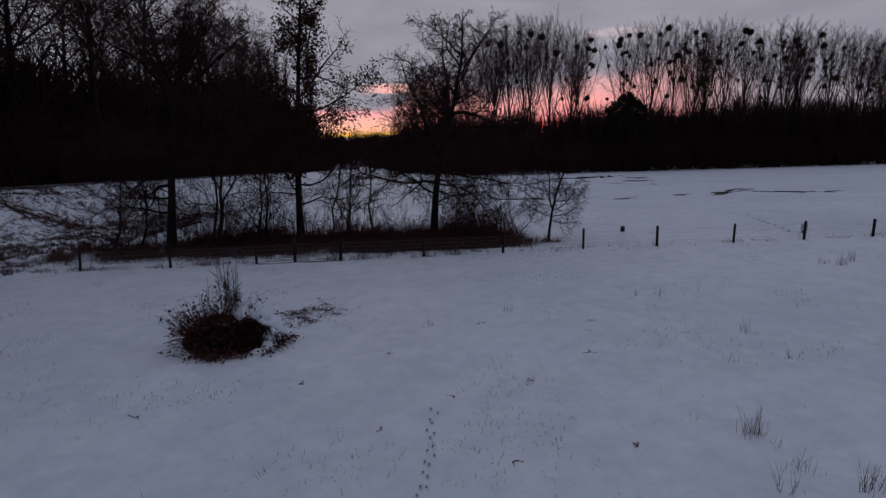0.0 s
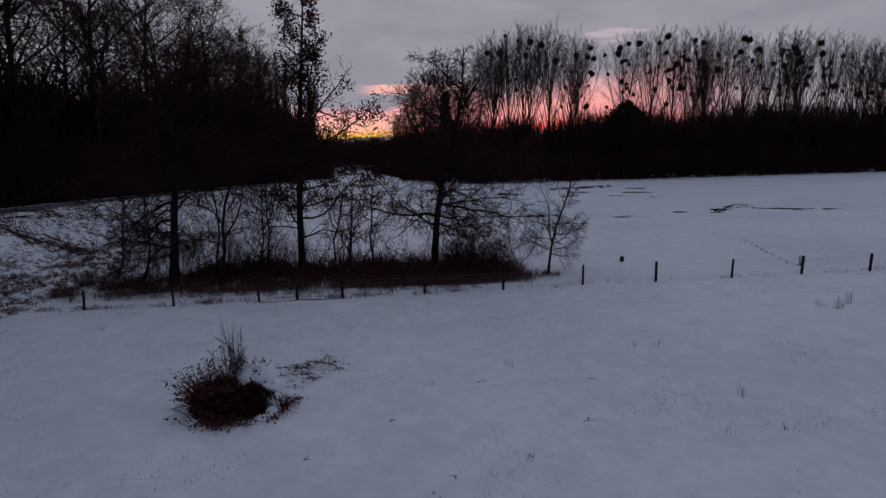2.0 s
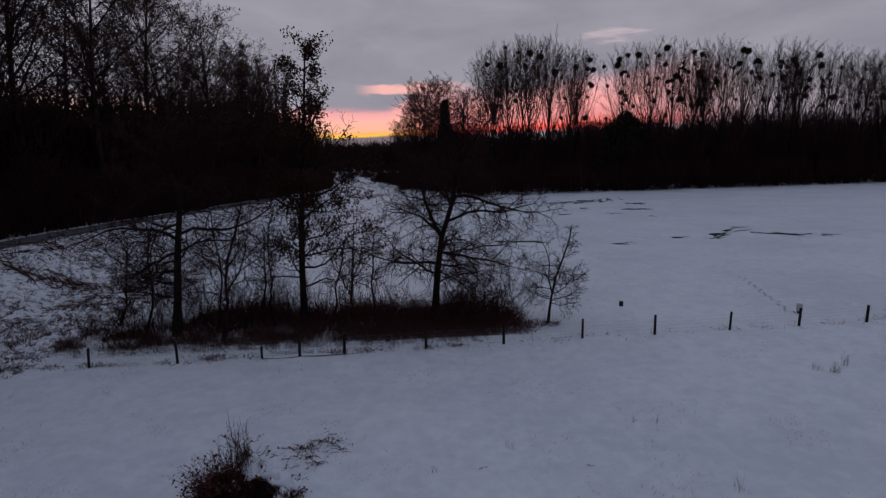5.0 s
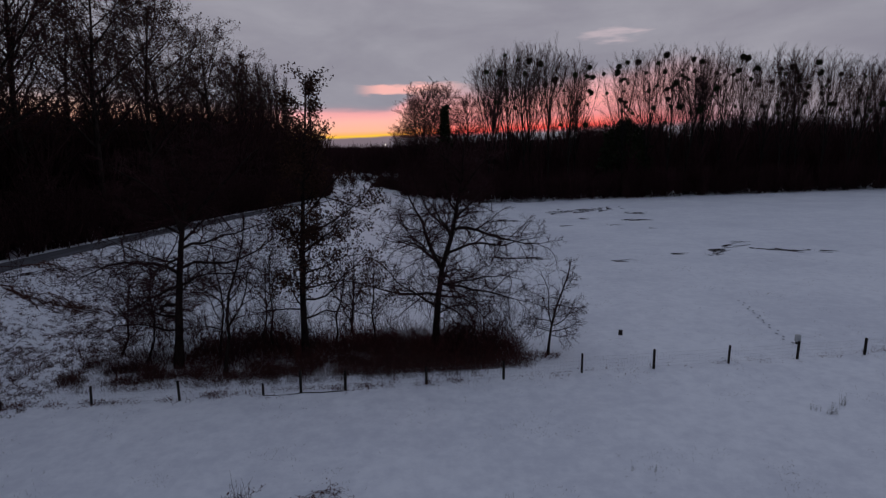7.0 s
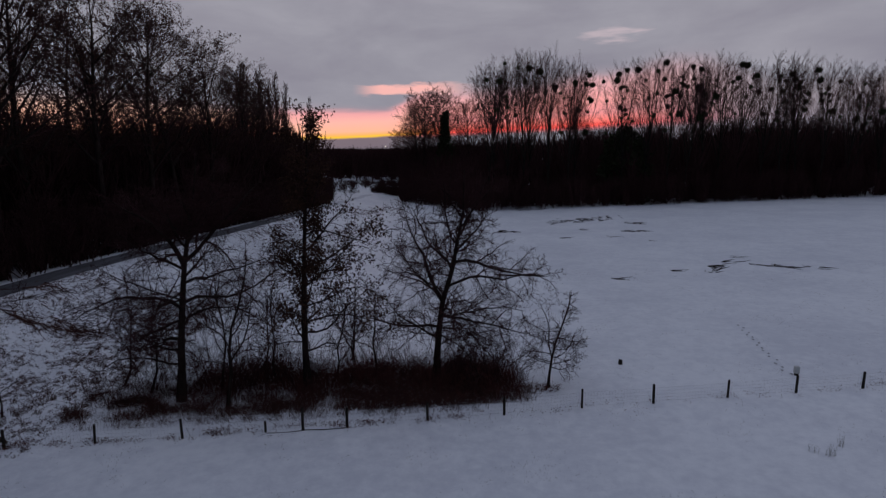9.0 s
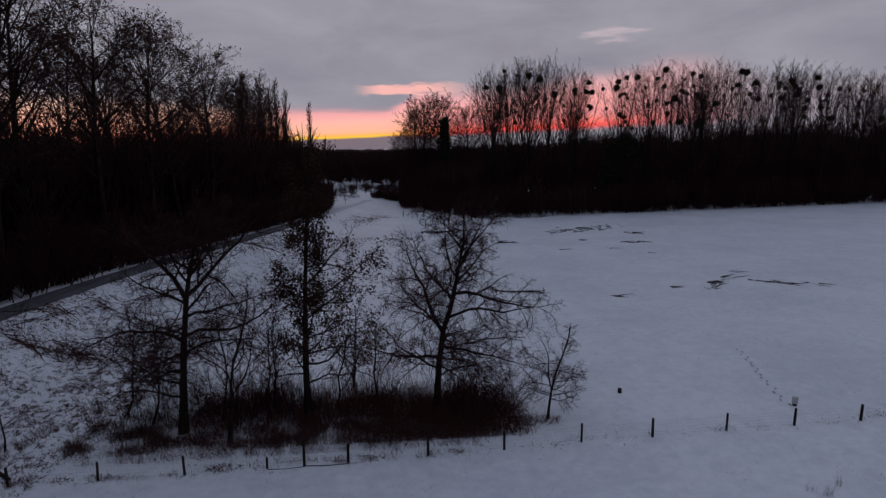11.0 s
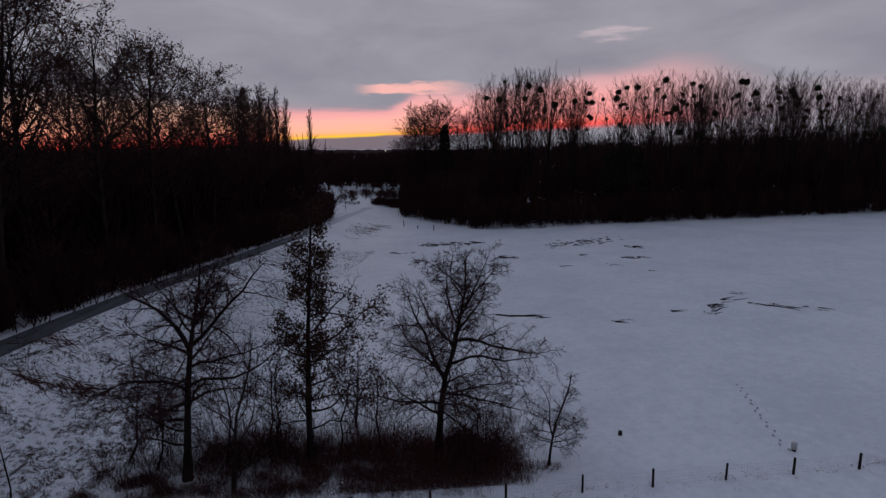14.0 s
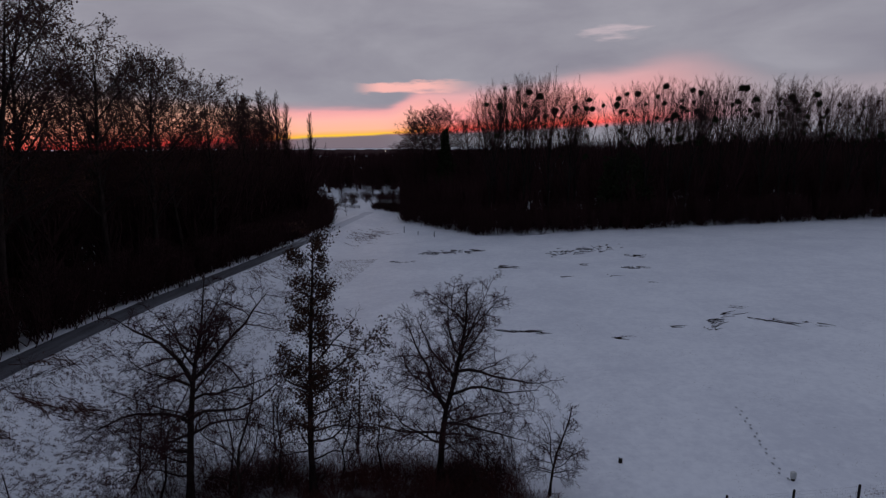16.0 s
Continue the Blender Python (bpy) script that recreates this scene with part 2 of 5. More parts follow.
class Store:
    """Tapered round stems, gathered and then skinned together."""

    def __init__(self):
        self.by_len = {}

    def add(self, pts, rads):
        self.by_len.setdefault(len(pts), []).append((pts, rads))

    def skin(self, name, mat, sides=3, smooth=True):
        all_v, all_f, base = [], [], 0
        for n, items in sorted(self.by_len.items()):
            P = np.array([[tuple(p) for p in pts] for pts, _ in items])
            Rd = np.array([r for _, r in items])
            T = np.gradient(P, axis=1)
            T /= np.linalg.norm(T, axis=2, keepdims=True) + 1e-9
            mean = P[:, -1] - P[:, 0]
            mean /= np.linalg.norm(mean, axis=1, keepdims=True) + 1e-9
            ref = np.where(np.abs(mean[:, 2:3]) > 0.8, [[1.0, 0, 0]], [[0, 0, 1.0]])
            U = np.cross(T, ref[:, None, :])
            U /= np.linalg.norm(U, axis=2, keepdims=True) + 1e-9
            W = np.cross(T, U)
            a = np.arange(sides) * 2 * np.pi / sides
            V = P[:, :, None] + Rd[:, :, None, None] * (np.cos(a)[None, None, :, None] * U[:, :, None] + np.sin(a)[None, None, :, None] * W[:, :, None])
            count = len(items)
            idx = base + np.arange(count * n * sides).reshape(count, n, sides)
            nxt = np.roll(idx, -1, axis=2)
            quads = np.stack([idx[:, :-1], nxt[:, :-1], nxt[:, 1:], idx[:, 1:]], axis=-1).reshape(-1, 4)
            all_v.append(V.reshape(-1, 3))
            all_f.append(quads)
            base += count * n * sides
        return mesh_of(name, np.concatenate(all_v).tolist(), np.concatenate(all_f).tolist(), mat, smooth)


def stem(rng, p, d, length, n, wander, pull):
    pts, d = [Vector(p)], Vector(d).normalized()
    step = length / (n - 1)
    for _ in range(n - 1):
        d = (d + Vector((rng.gauss(0, wander), rng.gauss(0, wander), rng.gauss(0, wander) + pull))).normalized()
        pts.append(pts[-1] + d * step)
    return pts


def taper(r0, r1, n, power=1.0):
    return [r1 + (r0 - r1) * (1 - i / (n - 1)) ** power for i in range(n)]


def along(pts, f):
    s = f * (len(pts) - 1)
    i = min(int(s), len(pts) - 2)
    return pts[i].lerp(pts[i + 1], s - i), (pts[i + 1] - pts[i]).normalized(), s


def side_way(rng, tangent, angle, turn):
    ref = Vector((0, 0, 1)) if abs(tangent.z) < 0.9 else Vector((1, 0, 0))
    u = tangent.cross(ref).normalized()
    v = tangent.cross(u)
    return (tangent * math.cos(angle) + (u * math.cos(turn) + v * math.sin(turn)) * math.sin(angle)).normalized()


def spread(rng, pts, rads, specs, stores, tips, level=0):
    """Grow the side shoots of one stem. A spec: count, first, angle, length share, radius share, points, wander, pull, thinnest radius."""
    if level >= len(specs):
        tips.append((pts[-1], (pts[-1] - pts[-2]).normalized()))
        return
    count, first, angle, share, rshare, n, wander, pull, thin = specs[level]
    length = sum((b - a).length for a, b in zip(pts, pts[1:]))
    turn = rng.uniform(0, 6.28)
    for i in range(count):
        f = min(0.99, first + (1 - first) * (i + rng.uniform(0.1, 0.9)) / count)
        p, t, s = along(pts, f)
        k = min(int(s), len(rads) - 1)
        turn += 2.4 + rng.uniform(-0.5, 0.5)
        d = side_way(rng, t, radians(angle) * rng.uniform(0.7, 1.25), turn)
        size = length * share * (1.15 - 0.6 * f) * rng.uniform(0.65, 1.2)
        r = max(thin, rads[k] * rshare)
        kid = stem(rng, p, d, size, n, wander, pull)
        kr = taper(r, thin * 0.6, n)
        stores[min(level, len(stores) - 1)].add(kid, kr)
        spread(rng, kid, kr, specs, stores, tips, level + 1)


def leaf_cloud(rng, name, tips, mat, per_tip, size, spread_by, share=1.0):
    """Small folded leaves round the ends of the shoots."""
    verts, faces = [], []
    for p, d in tips:
        if rng.random() > share:
            continue
        for _ in range(per_tip):
            c = p + Vector((rng.gauss(0, spread_by), rng.gauss(0, spread_by), rng.gauss(0, spread_by) - spread_by * 0.3))
            a = Vector((rng.gauss(0, 1), rng.gauss(0, 1), rng.gauss(-0.4, 1))).normalized()
            b = a.cross(Vector((rng.gauss(0, 1), rng.gauss(0, 1), rng.gauss(0, 1)))).normalized()
            up = a.cross(b) * (size * 0.18)
            s = size * rng.uniform(0.6, 1.3)
            k = len(verts)
            verts += [tuple(c - a * s * 0.5), tuple(c + b * s * 0.32 + up), tuple(c + a * s * 0.5), tuple(c - b * s * 0.32 + up)]
            faces += [(k, k + 1, k + 2), (k, k + 2, k + 3)]
    return mesh_of(name, verts, faces, mat, False)


# ---- the lie of the land ----
def smooth01(v):
    v = max(0.0, min(1.0, v))
    return v * v * (3 - 2 * v)


def road_x(y):
    return sum(lane_line(y + d) for d in (-16, -8, 0, 8, 16)) / 5 if y > 90 else lane_line(y)


def lane_line(y):
    return float(np.interp(y, [-60, 45, 60, 75, 107, 130, 154, 190, 207, 225, 250, 280, 420], [-41, -39.6, -39.2, -38.2, -33.6, -31.9, -30.4, -28.9, -27.2, -25.5, -28, -36, -100]))


def road_z(y):
    return float(np.interp(y, [-60, 50, 62, 75, 107, 150, 200, 300], [2.0, 1.75, 1.5, 1.15, 0.45, -0.9, -2.6, -4.0]))


def land(x, y):
    plain = 0.026 * max(-150, min(150, x)) - 0.13 - 0.0185 * max(0, min(y, 220) - 32)
    s = x - road_x(y)
    crest = road_z(y)
    if s >= 0:
        h = crest + (plain - crest) * smooth01((s - 2.0) / 8.5)
    else:
        h = crest + (max(plain, crest - 1.4) - crest) * smooth01((-s - 2.4) / 7.0)
    if abs(x) < 220 and -20 < y < 320:
        rough = 0.05 + 0.16 * smooth01((s - 2.2) / 2.0) * smooth01((12 - s) / 4.0) * (1 if s > 0 else 0)
        if abs(s) < 1.9:
            rough = 0.0
        h += rough * noise.noise(Vector((x * 0.45, y * 0.45, 0))) + 0.4 * rough * noise.noise(Vector((x * 1.6, y * 1.6, 5)))
    return h


def axis(dense_a, dense_b, step, end_a, end_b):
    out, v, s = list(np.arange(dense_a, dense_b + 1e-6, step)), dense_b, step
    while v < end_b:
        s *= 1.13
        v += s
        out.append(v)
    v, s = dense_a, step
    while v > end_a:
        s *= 1.13
        v -= s
        out.insert(0, v)
    return out


def grid_mesh(name, xs, ys, height, mat):
    verts = [(x, y, height(x, y)) for y in ys for x in xs]
    nx = len(xs)
    faces = [(j * nx + i, j * nx + i + 1, (j + 1) * nx + i + 1, (j + 1) * nx + i) for j in range(len(ys) - 1) for i in range(nx - 1)]
    return mesh_of(name, verts, faces, mat)


ground = new("ground", grid_mesh("ground", axis(-46, 30, 0.5, -4200, 4200), axis(4, 64, 0.5, -1500, 4200), land, SNOW_FIELD))
tagged(ground, "snow-covered pasture sloping gently, grass breaking through", "ground", kind="structure")

# the lane on its bank
verts, faces = [], []
lane_y = list(np.arange(-60, 150, 2.5)) + list(np.arange(150, 215, 3.0))
for k, y in enumerate(lane_y):
    for s, lift in ((-1.75, 0.0), (-1.6, 0.05), (0.0, 0.08), (1.6, 0.05), (1.75, 0.0)):
        verts.append((road_x(y) + s, y, road_z(y) + lift + 0.01))
    if k:
        a, b = 5 * (k - 1), 5 * k
        faces += [(a + i, a + i + 1, b + i + 1, b + i) for i in range(4)]
lane = new("road", mesh_of("road", verts, faces, ROAD))
tagged(lane, "narrow grey lane with trodden snow on a low bank", "road", kind="structure")


# ---- trees of the middle distance ----
def hand_tree(at, seed, label, height_pts, trunk_r, limbs, specs, leaves=None, group="", fill=0):
    """A tree with a given trunk line and limbs: (height share, compass degrees from east, rise, length, pull, radius)."""
    rng = random.Random(seed)
    tree = thing("tree", (at[0], at[1], land(*at) - 0.05), label, "tree", group)
    trunk_pts = [Vector(p) for p in height_pts]
    n = len(trunk_pts)
    rads = taper(trunk_r, 0.025, n, 0.8)
    rads[0] *= 1.35
    st = Store()
    st.add(trunk_pts, rads)
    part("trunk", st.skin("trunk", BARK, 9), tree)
    mid, twigs, tips = Store(), Store(), []
    limbs = list(limbs) + [(rng.uniform(0.18, 0.8), rng.uniform(0, 360), rng.uniform(-8, 35), rng.uniform(3.6, 6.2), rng.uniform(-0.05, 0.01), 0.05) for _ in range(fill)]
    for share, compass, rise, length, pull, radius in limbs:
        p, _, s = along(trunk_pts, share)
        a, e = radians(compass), radians(rise)
        pts = stem(rng, p, (math.cos(a) * math.cos(e), math.sin(a) * math.cos(e), math.sin(e)), length, 9, 0.19, pull)
        lr = taper(radius, 0.012, 9, 0.9)
        one = Store()
        one.add(pts, lr)
        part("limb", one.skin("limb", BARK, 6), tree)
        spread(rng, pts, lr, specs, [mid, twigs], tips)
    spread(rng, trunk_pts[n // 2:], rads[n // 2:], [(max(6, specs[0][0]), 0.2, 45, 0.28, 0.5, *specs[0][5:])] + list(specs[1:]), [mid, twigs], tips)
    tagged(part("crown", mid.skin("crown", TWIG, 4), tree), kind="stuff")
    if twigs.by_len:
        tagged(part("twig_haze", twigs.skin("twig_haze", TWIG, 3), tree), kind="stuff")
    if leaves:
        per, size, by, share = leaves
        tips = [tip for tip in tips if tip[0].z > 4.0]
        tagged(part("foliage", leaf_cloud(rng, "foliage", tips, LEAF, per, size, by, share), tree, "withered brown leaves still hanging"), kind="stuff")
    return tree


OAK = [(12, 0.10, 56, 0.46, 0.48, 7, 0.24, -0.015, 0.019), (8, 0.10, 54, 0.5, 0.55, 5, 0.26, -0.03, 0.0115), (6, 0.12, 52, 0.62, 0.7, 4, 0.28, -0.05, 0.007)]
# open-crowned oak
hand_tree((-0.56, 35.3), 11, "bare spreading oak with a forked trunk among brambles",
          [(0, 0, 0), (0.05, 0, 1.6), (0.15, 0, 3.2), (0.42, 0, 5.3), (0.95, 0.1, 7.0), (1.3, 0.1, 8.9), (1.65, 0, 10.8), (1.7, -0.1, 13.2)], 0.24,
          [(0.42, 182, 62, 6.4, 0.02, 0.15), (0.62, 10, 12, 6.2, 0.01, 0.11), (0.50, -8, 14, 6.0, -0.06, 0.10), (0.36, 4, 8, 5.6, -0.04, 0.09),
           (0.31, 175, 18, 5.4, 0.02, 0.10), (0.26, 186, 10, 4.8, -0.03, 0.08), (0.44, 165, 28, 5.6, 0.01, 0.09), (0.66, 40, 35, 5.0, 0.02, 0.09),
           (0.58, 250, 35, 4.6, 0.02, 0.09), (0.52, 95, 30, 5.0, 0.02, 0.09), (0.70, 200, 42, 4.2, 0.03, 0.08), (0.78, -30, 45, 3.8, 0.03, 0.07),
           (0.82, 130, 45, 3.4, 0.03, 0.06), (0.38, 300, 15, 4.2, 0.0, 0.08), (0.34, 70, 12, 4.4, 0.0, 0.08), (0.74, 10, 40, 4.6, 0.02, 0.07), (0.86, 200, 45, 3.4, 0.02, 0.05), (0.60, 150, 35, 4.8, 0.0, 0.08), (0.36, -6, 4, 5.6, -0.10, 0.07), (0.31, 14, 0, 5.0, -0.12, 0.06), (0.28, -32, 2, 4.4, -0.12, 0.06), (0.40, 24, 8, 5.4, -0.09, 0.06), (0.33, 40, 4, 4.6, -0.10, 0.05)], OAK, fill=4)
# tall oak with twin upper stems
hand_tree((-15.72, 33.3), 23, "tall bare oak with long level lower branches",
          [(0, 0, 0), (0.15, 0, 2), (0.3, 0, 4), (0.5, 0, 6), (0.82, 0, 8.4), (1.1, 0, 9.8), (1.5, 0, 11.4), (1.9, 0.1, 14.6)], 0.25,
          [(0.56, 150, 66, 6.0, 0.03, 0.15), (0.58, 20, 52, 7.0, 0.03, 0.14), (0.41, 178, 16, 6.4, 0.0, 0.11), (0.36, 188, 2, 5.6, -0.02, 0.09), (0.23, 176, -4, 6.0, -0.02, 0.07),
            (0.55, 172, 32, 4.2, 0.03, 0.09), (0.28, 190, -2, 7.2, -0.03, 0.10),
           (0.17, 182, -4, 5.2, -0.02, 0.07), (0.43, 2, 14, 7.0, 0.0, 0.10), (0.50, 12, 30, 5.6, 0.02, 0.09), (0.36, -6, 22, 4.4, 0.02, 0.08),
           (0.47, 260, 24, 4.0, 0.02, 0.08), (0.52, 80, 28, 4.4, 0.02, 0.08), (0.30, 120, 8, 4.6, 0.0, 0.08), (0.66, 230, 45, 3.6, 0.04, 0.07), (0.70, 0, 52, 4.6, 0.02, 0.07), (0.74, 185, 48, 4.2, 0.02, 0.07), (0.62, 330, 42, 5.0, 0.02, 0.07), (0.68, 60, 48, 4.6, 0.02, 0.07), (0.85, 20, 50, 3.4, 0.02, 0.05)], OAK, fill=4)
# narrow oak that has kept its leaves
LEAFY = [(9, 0.15, 48, 0.42, 0.42, 5, 0.17, 0.03, 0.014), (5, 0.15, 45, 0.5, 0.6, 4, 0.2, 0.0, 0.009)]
limbs = []
rng_d = random.Random(5)
for k in range(24):
    f = 0.16 + 0.78 * k / 23
    limbs.append((f, 137.5 * k, 22 + 34 * f, (3.4 - 2.2 * f) * rng_d.uniform(0.7, 1.1), 0.03, 0.07 - 0.04 * f))
limbs += [(0.56, -8, 34, 4.8, 0.02, 0.07), (0.62, 12, 40, 4.2, 0.03, 0.06), (0.34, 15, 18, 4.4, 0.03, 0.06), (0.68, 0, 44, 3.4, 0.03, 0.05), (0.46, 182, 30, 3.2, 0.03, 0.06), (0.28, -6, 2, 5.4, 0.0, 0.06)]
limbs += [(0.50, 5, 30, 5.2, 0.02, 0.08), (0.42, -12, 24, 4.4, 0.04, 0.07), (0.24, 4, 8, 5.6, -0.01, 0.07), (0.2, 190, 10, 2.8, -0.02, 0.05)]
hand_tree((-8.47, 34.5), 31, "narrow young oak keeping tufts of withered brown leaves",
          [(0, 0, 0), (-0.05, 0, 2.2), (-0.05, 0, 4.4), (0.05, 0, 6.6), (0.15, 0, 8.8), (0.3, 0, 11.2), (0.5, 0, 14), (0.66, 0, 16.7)], 0.22, limbs, LEAFY, (32, 0.16, 0.22, 0.28))
# sapling by the end of the thicket
SAPLING = [(11, 0.12, 55, 0.42, 0.6, 5, 0.15, 0.01, 0.010), (6, 0.12, 48, 0.5, 0.7, 4, 0.18, 0.0, 0.007)]
SLIM = [(10, 0.10, 60, 0.5, 0.5, 5, 0.15, -0.01, 0.010), (7, 0.10, 52, 0.5, 0.6, 4, 0.18, -0.02, 0.007), (4, 0.2, 48, 0.55, 0.7, 3, 0.2, -0.02, 0.005)]
hand_tree((6.18, 33.8), 47, "slim bare sapling with two upright stems",
          [(0, 0, 0), (0.05, 0, 0.8), (0.15, 0, 1.7), (0.35, 0, 2.8), (0.75, 0, 4.0), (1.05, 0, 5.0), (1.2, 0, 5.9)], 0.085,
          [(0.36, 150, 84, 3.6, 0.02, 0.05), (0.28, 8, 8, 2.1, 0.0, 0.03), (0.36, -10, 10, 2.3, -0.01, 0.03), (0.30, 178, 10, 2.1, 0.0, 0.03), (0.42, 60, 12, 1.8, 0.0, 0.025), (0.46, 260, 12, 1.8, 0.0, 0.025),
           (0.55, -20, 16, 1.8, 0.0, 0.025), (0.6, 190, 16, 1.7, 0.0, 0.025), (0.7, 20, 24, 1.3, 0.0, 0.02), (0.26, 0, 2, 2.1, -0.03, 0.025), (0.32, 185, 4, 2.0, -0.03, 0.025), (0.40, 170, 8, 2.0, -0.01, 0.025), (0.44, 10, 6, 2.1, -0.02, 0.025), (0.5, 175, 14, 1.8, 0.0, 0.022)], SLIM)
# crooked tree between the oaks
hand_tree((-12.5, 32.0), 53, "slender crooked bare tree in the thicket",
          [(0, 0, 0), (0.15, 0, 1.2), (0.35, 0, 2.3), (0.3, 0, 3.4), (0.5, 0, 4.8), (1.0, 0, 6.2), (1.4, 0, 7.6), (1.6, 0, 9.0)], 0.11,
          [(0.35, 10, 52, 4.6, 0.02, 0.06), (0.45, 165, 55, 4.2, 0.02, 0.05), (0.30, 180, 35, 2.8, 0.02, 0.04), (0.52, -20, 40, 3.0, 0.02, 0.04), (0.6, 100, 45, 2.6, 0.02, 0.03), (0.55, 250, 45, 2.6, 0.02, 0.03)], SAPLING)
# bushy small tree behind
hand_tree((-6.45, 39.6), 61, "small many-stemmed bare tree",
          [(0, 0, 0), (0.0, 0, 0.7), (0.1, 0, 1.6), (0.2, 0, 2.8), (0.25, 0, 4.2), (0.3, 0, 5.8)], 0.09,
          [(0.12, 20, 62, 4.2, 0.02, 0.05), (0.15, 160, 60, 4.2, 0.02, 0.05), (0.18, 260, 64, 3.8, 0.02, 0.04), (0.2, 80, 64, 3.8, 0.02, 0.04), (0.35, 0, 40, 2.4, 0.02, 0.03), (0.4, 180, 40, 2.4, 0.02, 0.03)], SAPLING)


# slender saplings crowding between the oaks
for k, (x, y, tall) in enumerate([(-13.9, 34.8, 7.2), (-10.7, 35.6, 6.4), (-18.2, 34.6, 6.8), (-4.4, 36.8, 5.4), (-11.8, 36.6, 5.6), (-20.6, 36.0, 5.8), (-7.0, 36.2, 5.0)]):
    rng_s = random.Random(160 + k)
    line, px, py = [], 0.0, 0.0
    for i in range(6):
        line.append((px, py, tall * i / 5))
        px, py = px + rng_s.gauss(0.05, 0.18), py + rng_s.gauss(0, 0.15)
    limbs = [(0.22 + 0.09 * i, 137 * i + rng_s.uniform(-30, 30), rng_s.uniform(35, 58), tall * rng_s.uniform(0.26, 0.46), 0.02, 0.03) for i in range(8)]
    hand_tree((x, y), 170 + k, "slender bare sapling crowded between the oaks", line, 0.07, limbs, SAPLING, group="saplings in the thicket")


# ---- the thicket along the fence ----
def thicket(name, label, places, height, stems, mat, seed, leaf=0.0, category="undergrowth", thick=0.013):
    """Many thin arching shoots over an area, as one object."""
    rng = random.Random(seed)
    st, tips = Store(), []
    for _ in range(stems):
        x, y, h = places(rng)
        h *= height * rng.uniform(0.45, 1.15)
        a = rng.uniform(0, 6.28)
        tall = h > 1.6 and not leaf
        lean = rng.uniform(0.05, 0.65) if tall else rng.uniform(0.05, 0.8)
        pts = stem(rng, (x, y, land(x, y) - 0.05), (math.cos(a) * lean, math.sin(a) * lean, 1), h, 4, 0.2, -0.03 if tall else -0.08)
        st.add(pts, taper(thick, thick * 0.45, 4))
        tips.append((pts[-1], pts[-1] - pts[-2]))
        if tall:
            for _ in range(7):
                p, t, _ = along(pts, rng.uniform(0.3, 0.95))
                st.add(stem(rng, p, side_way(rng, t, 0.55, rng.uniform(0, 6.28)), h * rng.uniform(0.15, 0.42), 4, 0.13, 0.0), [0.0065, 0.006, 0.005, 0.004])
        if leaf:
            tips.append((pts[1].lerp(pts[2], rng.random()), pts[-1] - pts[-2]))
    ob = thing(name, (0, 0, 0), label, category, kind="stuff")
    part("stems", st.skin("stems", mat, 3), ob)
    if leaf:
        part("leaves", leaf_cloud(rng, "leaves", tips, mat, 2, leaf, 0.08), ob)
    return ob


def ridge_place(rng):
    x = rng.uniform(-16, 4.8 - abs(rng.gauss(0, 2.4)))
    y = 36.4 - 0.035 * (x + 16) + rng.gauss(0, 1.35) + 0.9 * noise.noise(Vector((x * 0.3, 3, 0)))
    return x, y, max(0.15, 0.62 + 1.1 * noise.noise(Vector((x * 0.6, y * 0.5, 2)))) * (1 - 0.45 * smooth01((-12 - x) / 4)) - 0.45 * smooth01((x - 0.5) / 4.5)


def stalk_place(rng):
    while True:
        x = rng.uniform(-28, 5.4 - abs(rng.gauss(0, 2.2)))
        y = 30.9 + 0.05 * (x + 12) + abs(rng.gauss(0, 2.9))
        n = noise.noise(Vector((x * 0.55, y * 0.8, 7)))
        if y < 39 and n > rng.uniform(-0.45, 0.3) - 0.5 * smooth01((x + 6.5) / 3) + 0.16 * smooth01((-4 - x) / 3) + 0.08 * smooth01((-12 - x) / 4) + 0.45 * smooth01((-19 - x) / 5):
            return x, y, 0.5 + 0.5 * abs(n)


thicket("bramble_hedge", "dense dark red-brown brambles along the back of the thicket", ridge_place, 1.6, 6400, BRAMBLE, 3, 0.07, "bramble")
thicket("undergrowth", "brown bramble sprays among the stalks by the fence", stalk_place, 0.95, 5200, BRAMBLE, 14, 0.065, "undergrowth", 0.008)
thicket("undergrowth", "dead grey-brown stalks standing in the snow by the fence", stalk_place, 1.05, 16000, STALK, 13, 0.0, "undergrowth", 0.009)


def stubble_place(rng):
    while True:
        x = rng.uniform(-22, 2)
        y = rng.uniform(30.0 + 0.06 * (x + 12), 35.5)
        if noise.noise(Vector((x * 1.1, y * 1.1, 12))) > rng.uniform(-0.5, 0.4) + 0.4 * smooth01((-17 - x) / 5):
            return x, y, 1.0


thicket("stubble", "short brown stalks standing thinly in the snow behind the fence", stubble_place, 0.5, 6500, STALK, 15, 0.05, "undergrowth", 0.007)


def dome_place(cx, cy, rx, ry):
    def place(rng):
        r, a = math.sqrt(rng.random()), rng.uniform(0, 6.28)
        return cx + rx * r * math.cos(a), cy + ry * r * math.sin(a), 0.25 + 0.75 * math.sqrt(1 - r * r) + 0.25 * noise.noise(Vector((r * 3 * math.cos(a), r * 3 * math.sin(a), cx)))
    return place


def loose_place(cx, cy, rx, ry):
    """A heap that thins out unevenly at its edge."""
    def place(rng):
        while True:
            x, y = rng.gauss(0, 0.75), rng.gauss(0, 0.75)
            r = math.hypot(x, y) * (1 + 0.5 * noise.noise(Vector((x * 1.7 + cx, y * 1.7, 4))))
            if r < 1.9:
                return cx + rx * x, cy + ry * y, max(0.16, 1.0 - 0.42 * r + 0.55 * noise.noise(Vector((x * 2.6, y * 2.6, cx))))
    return place


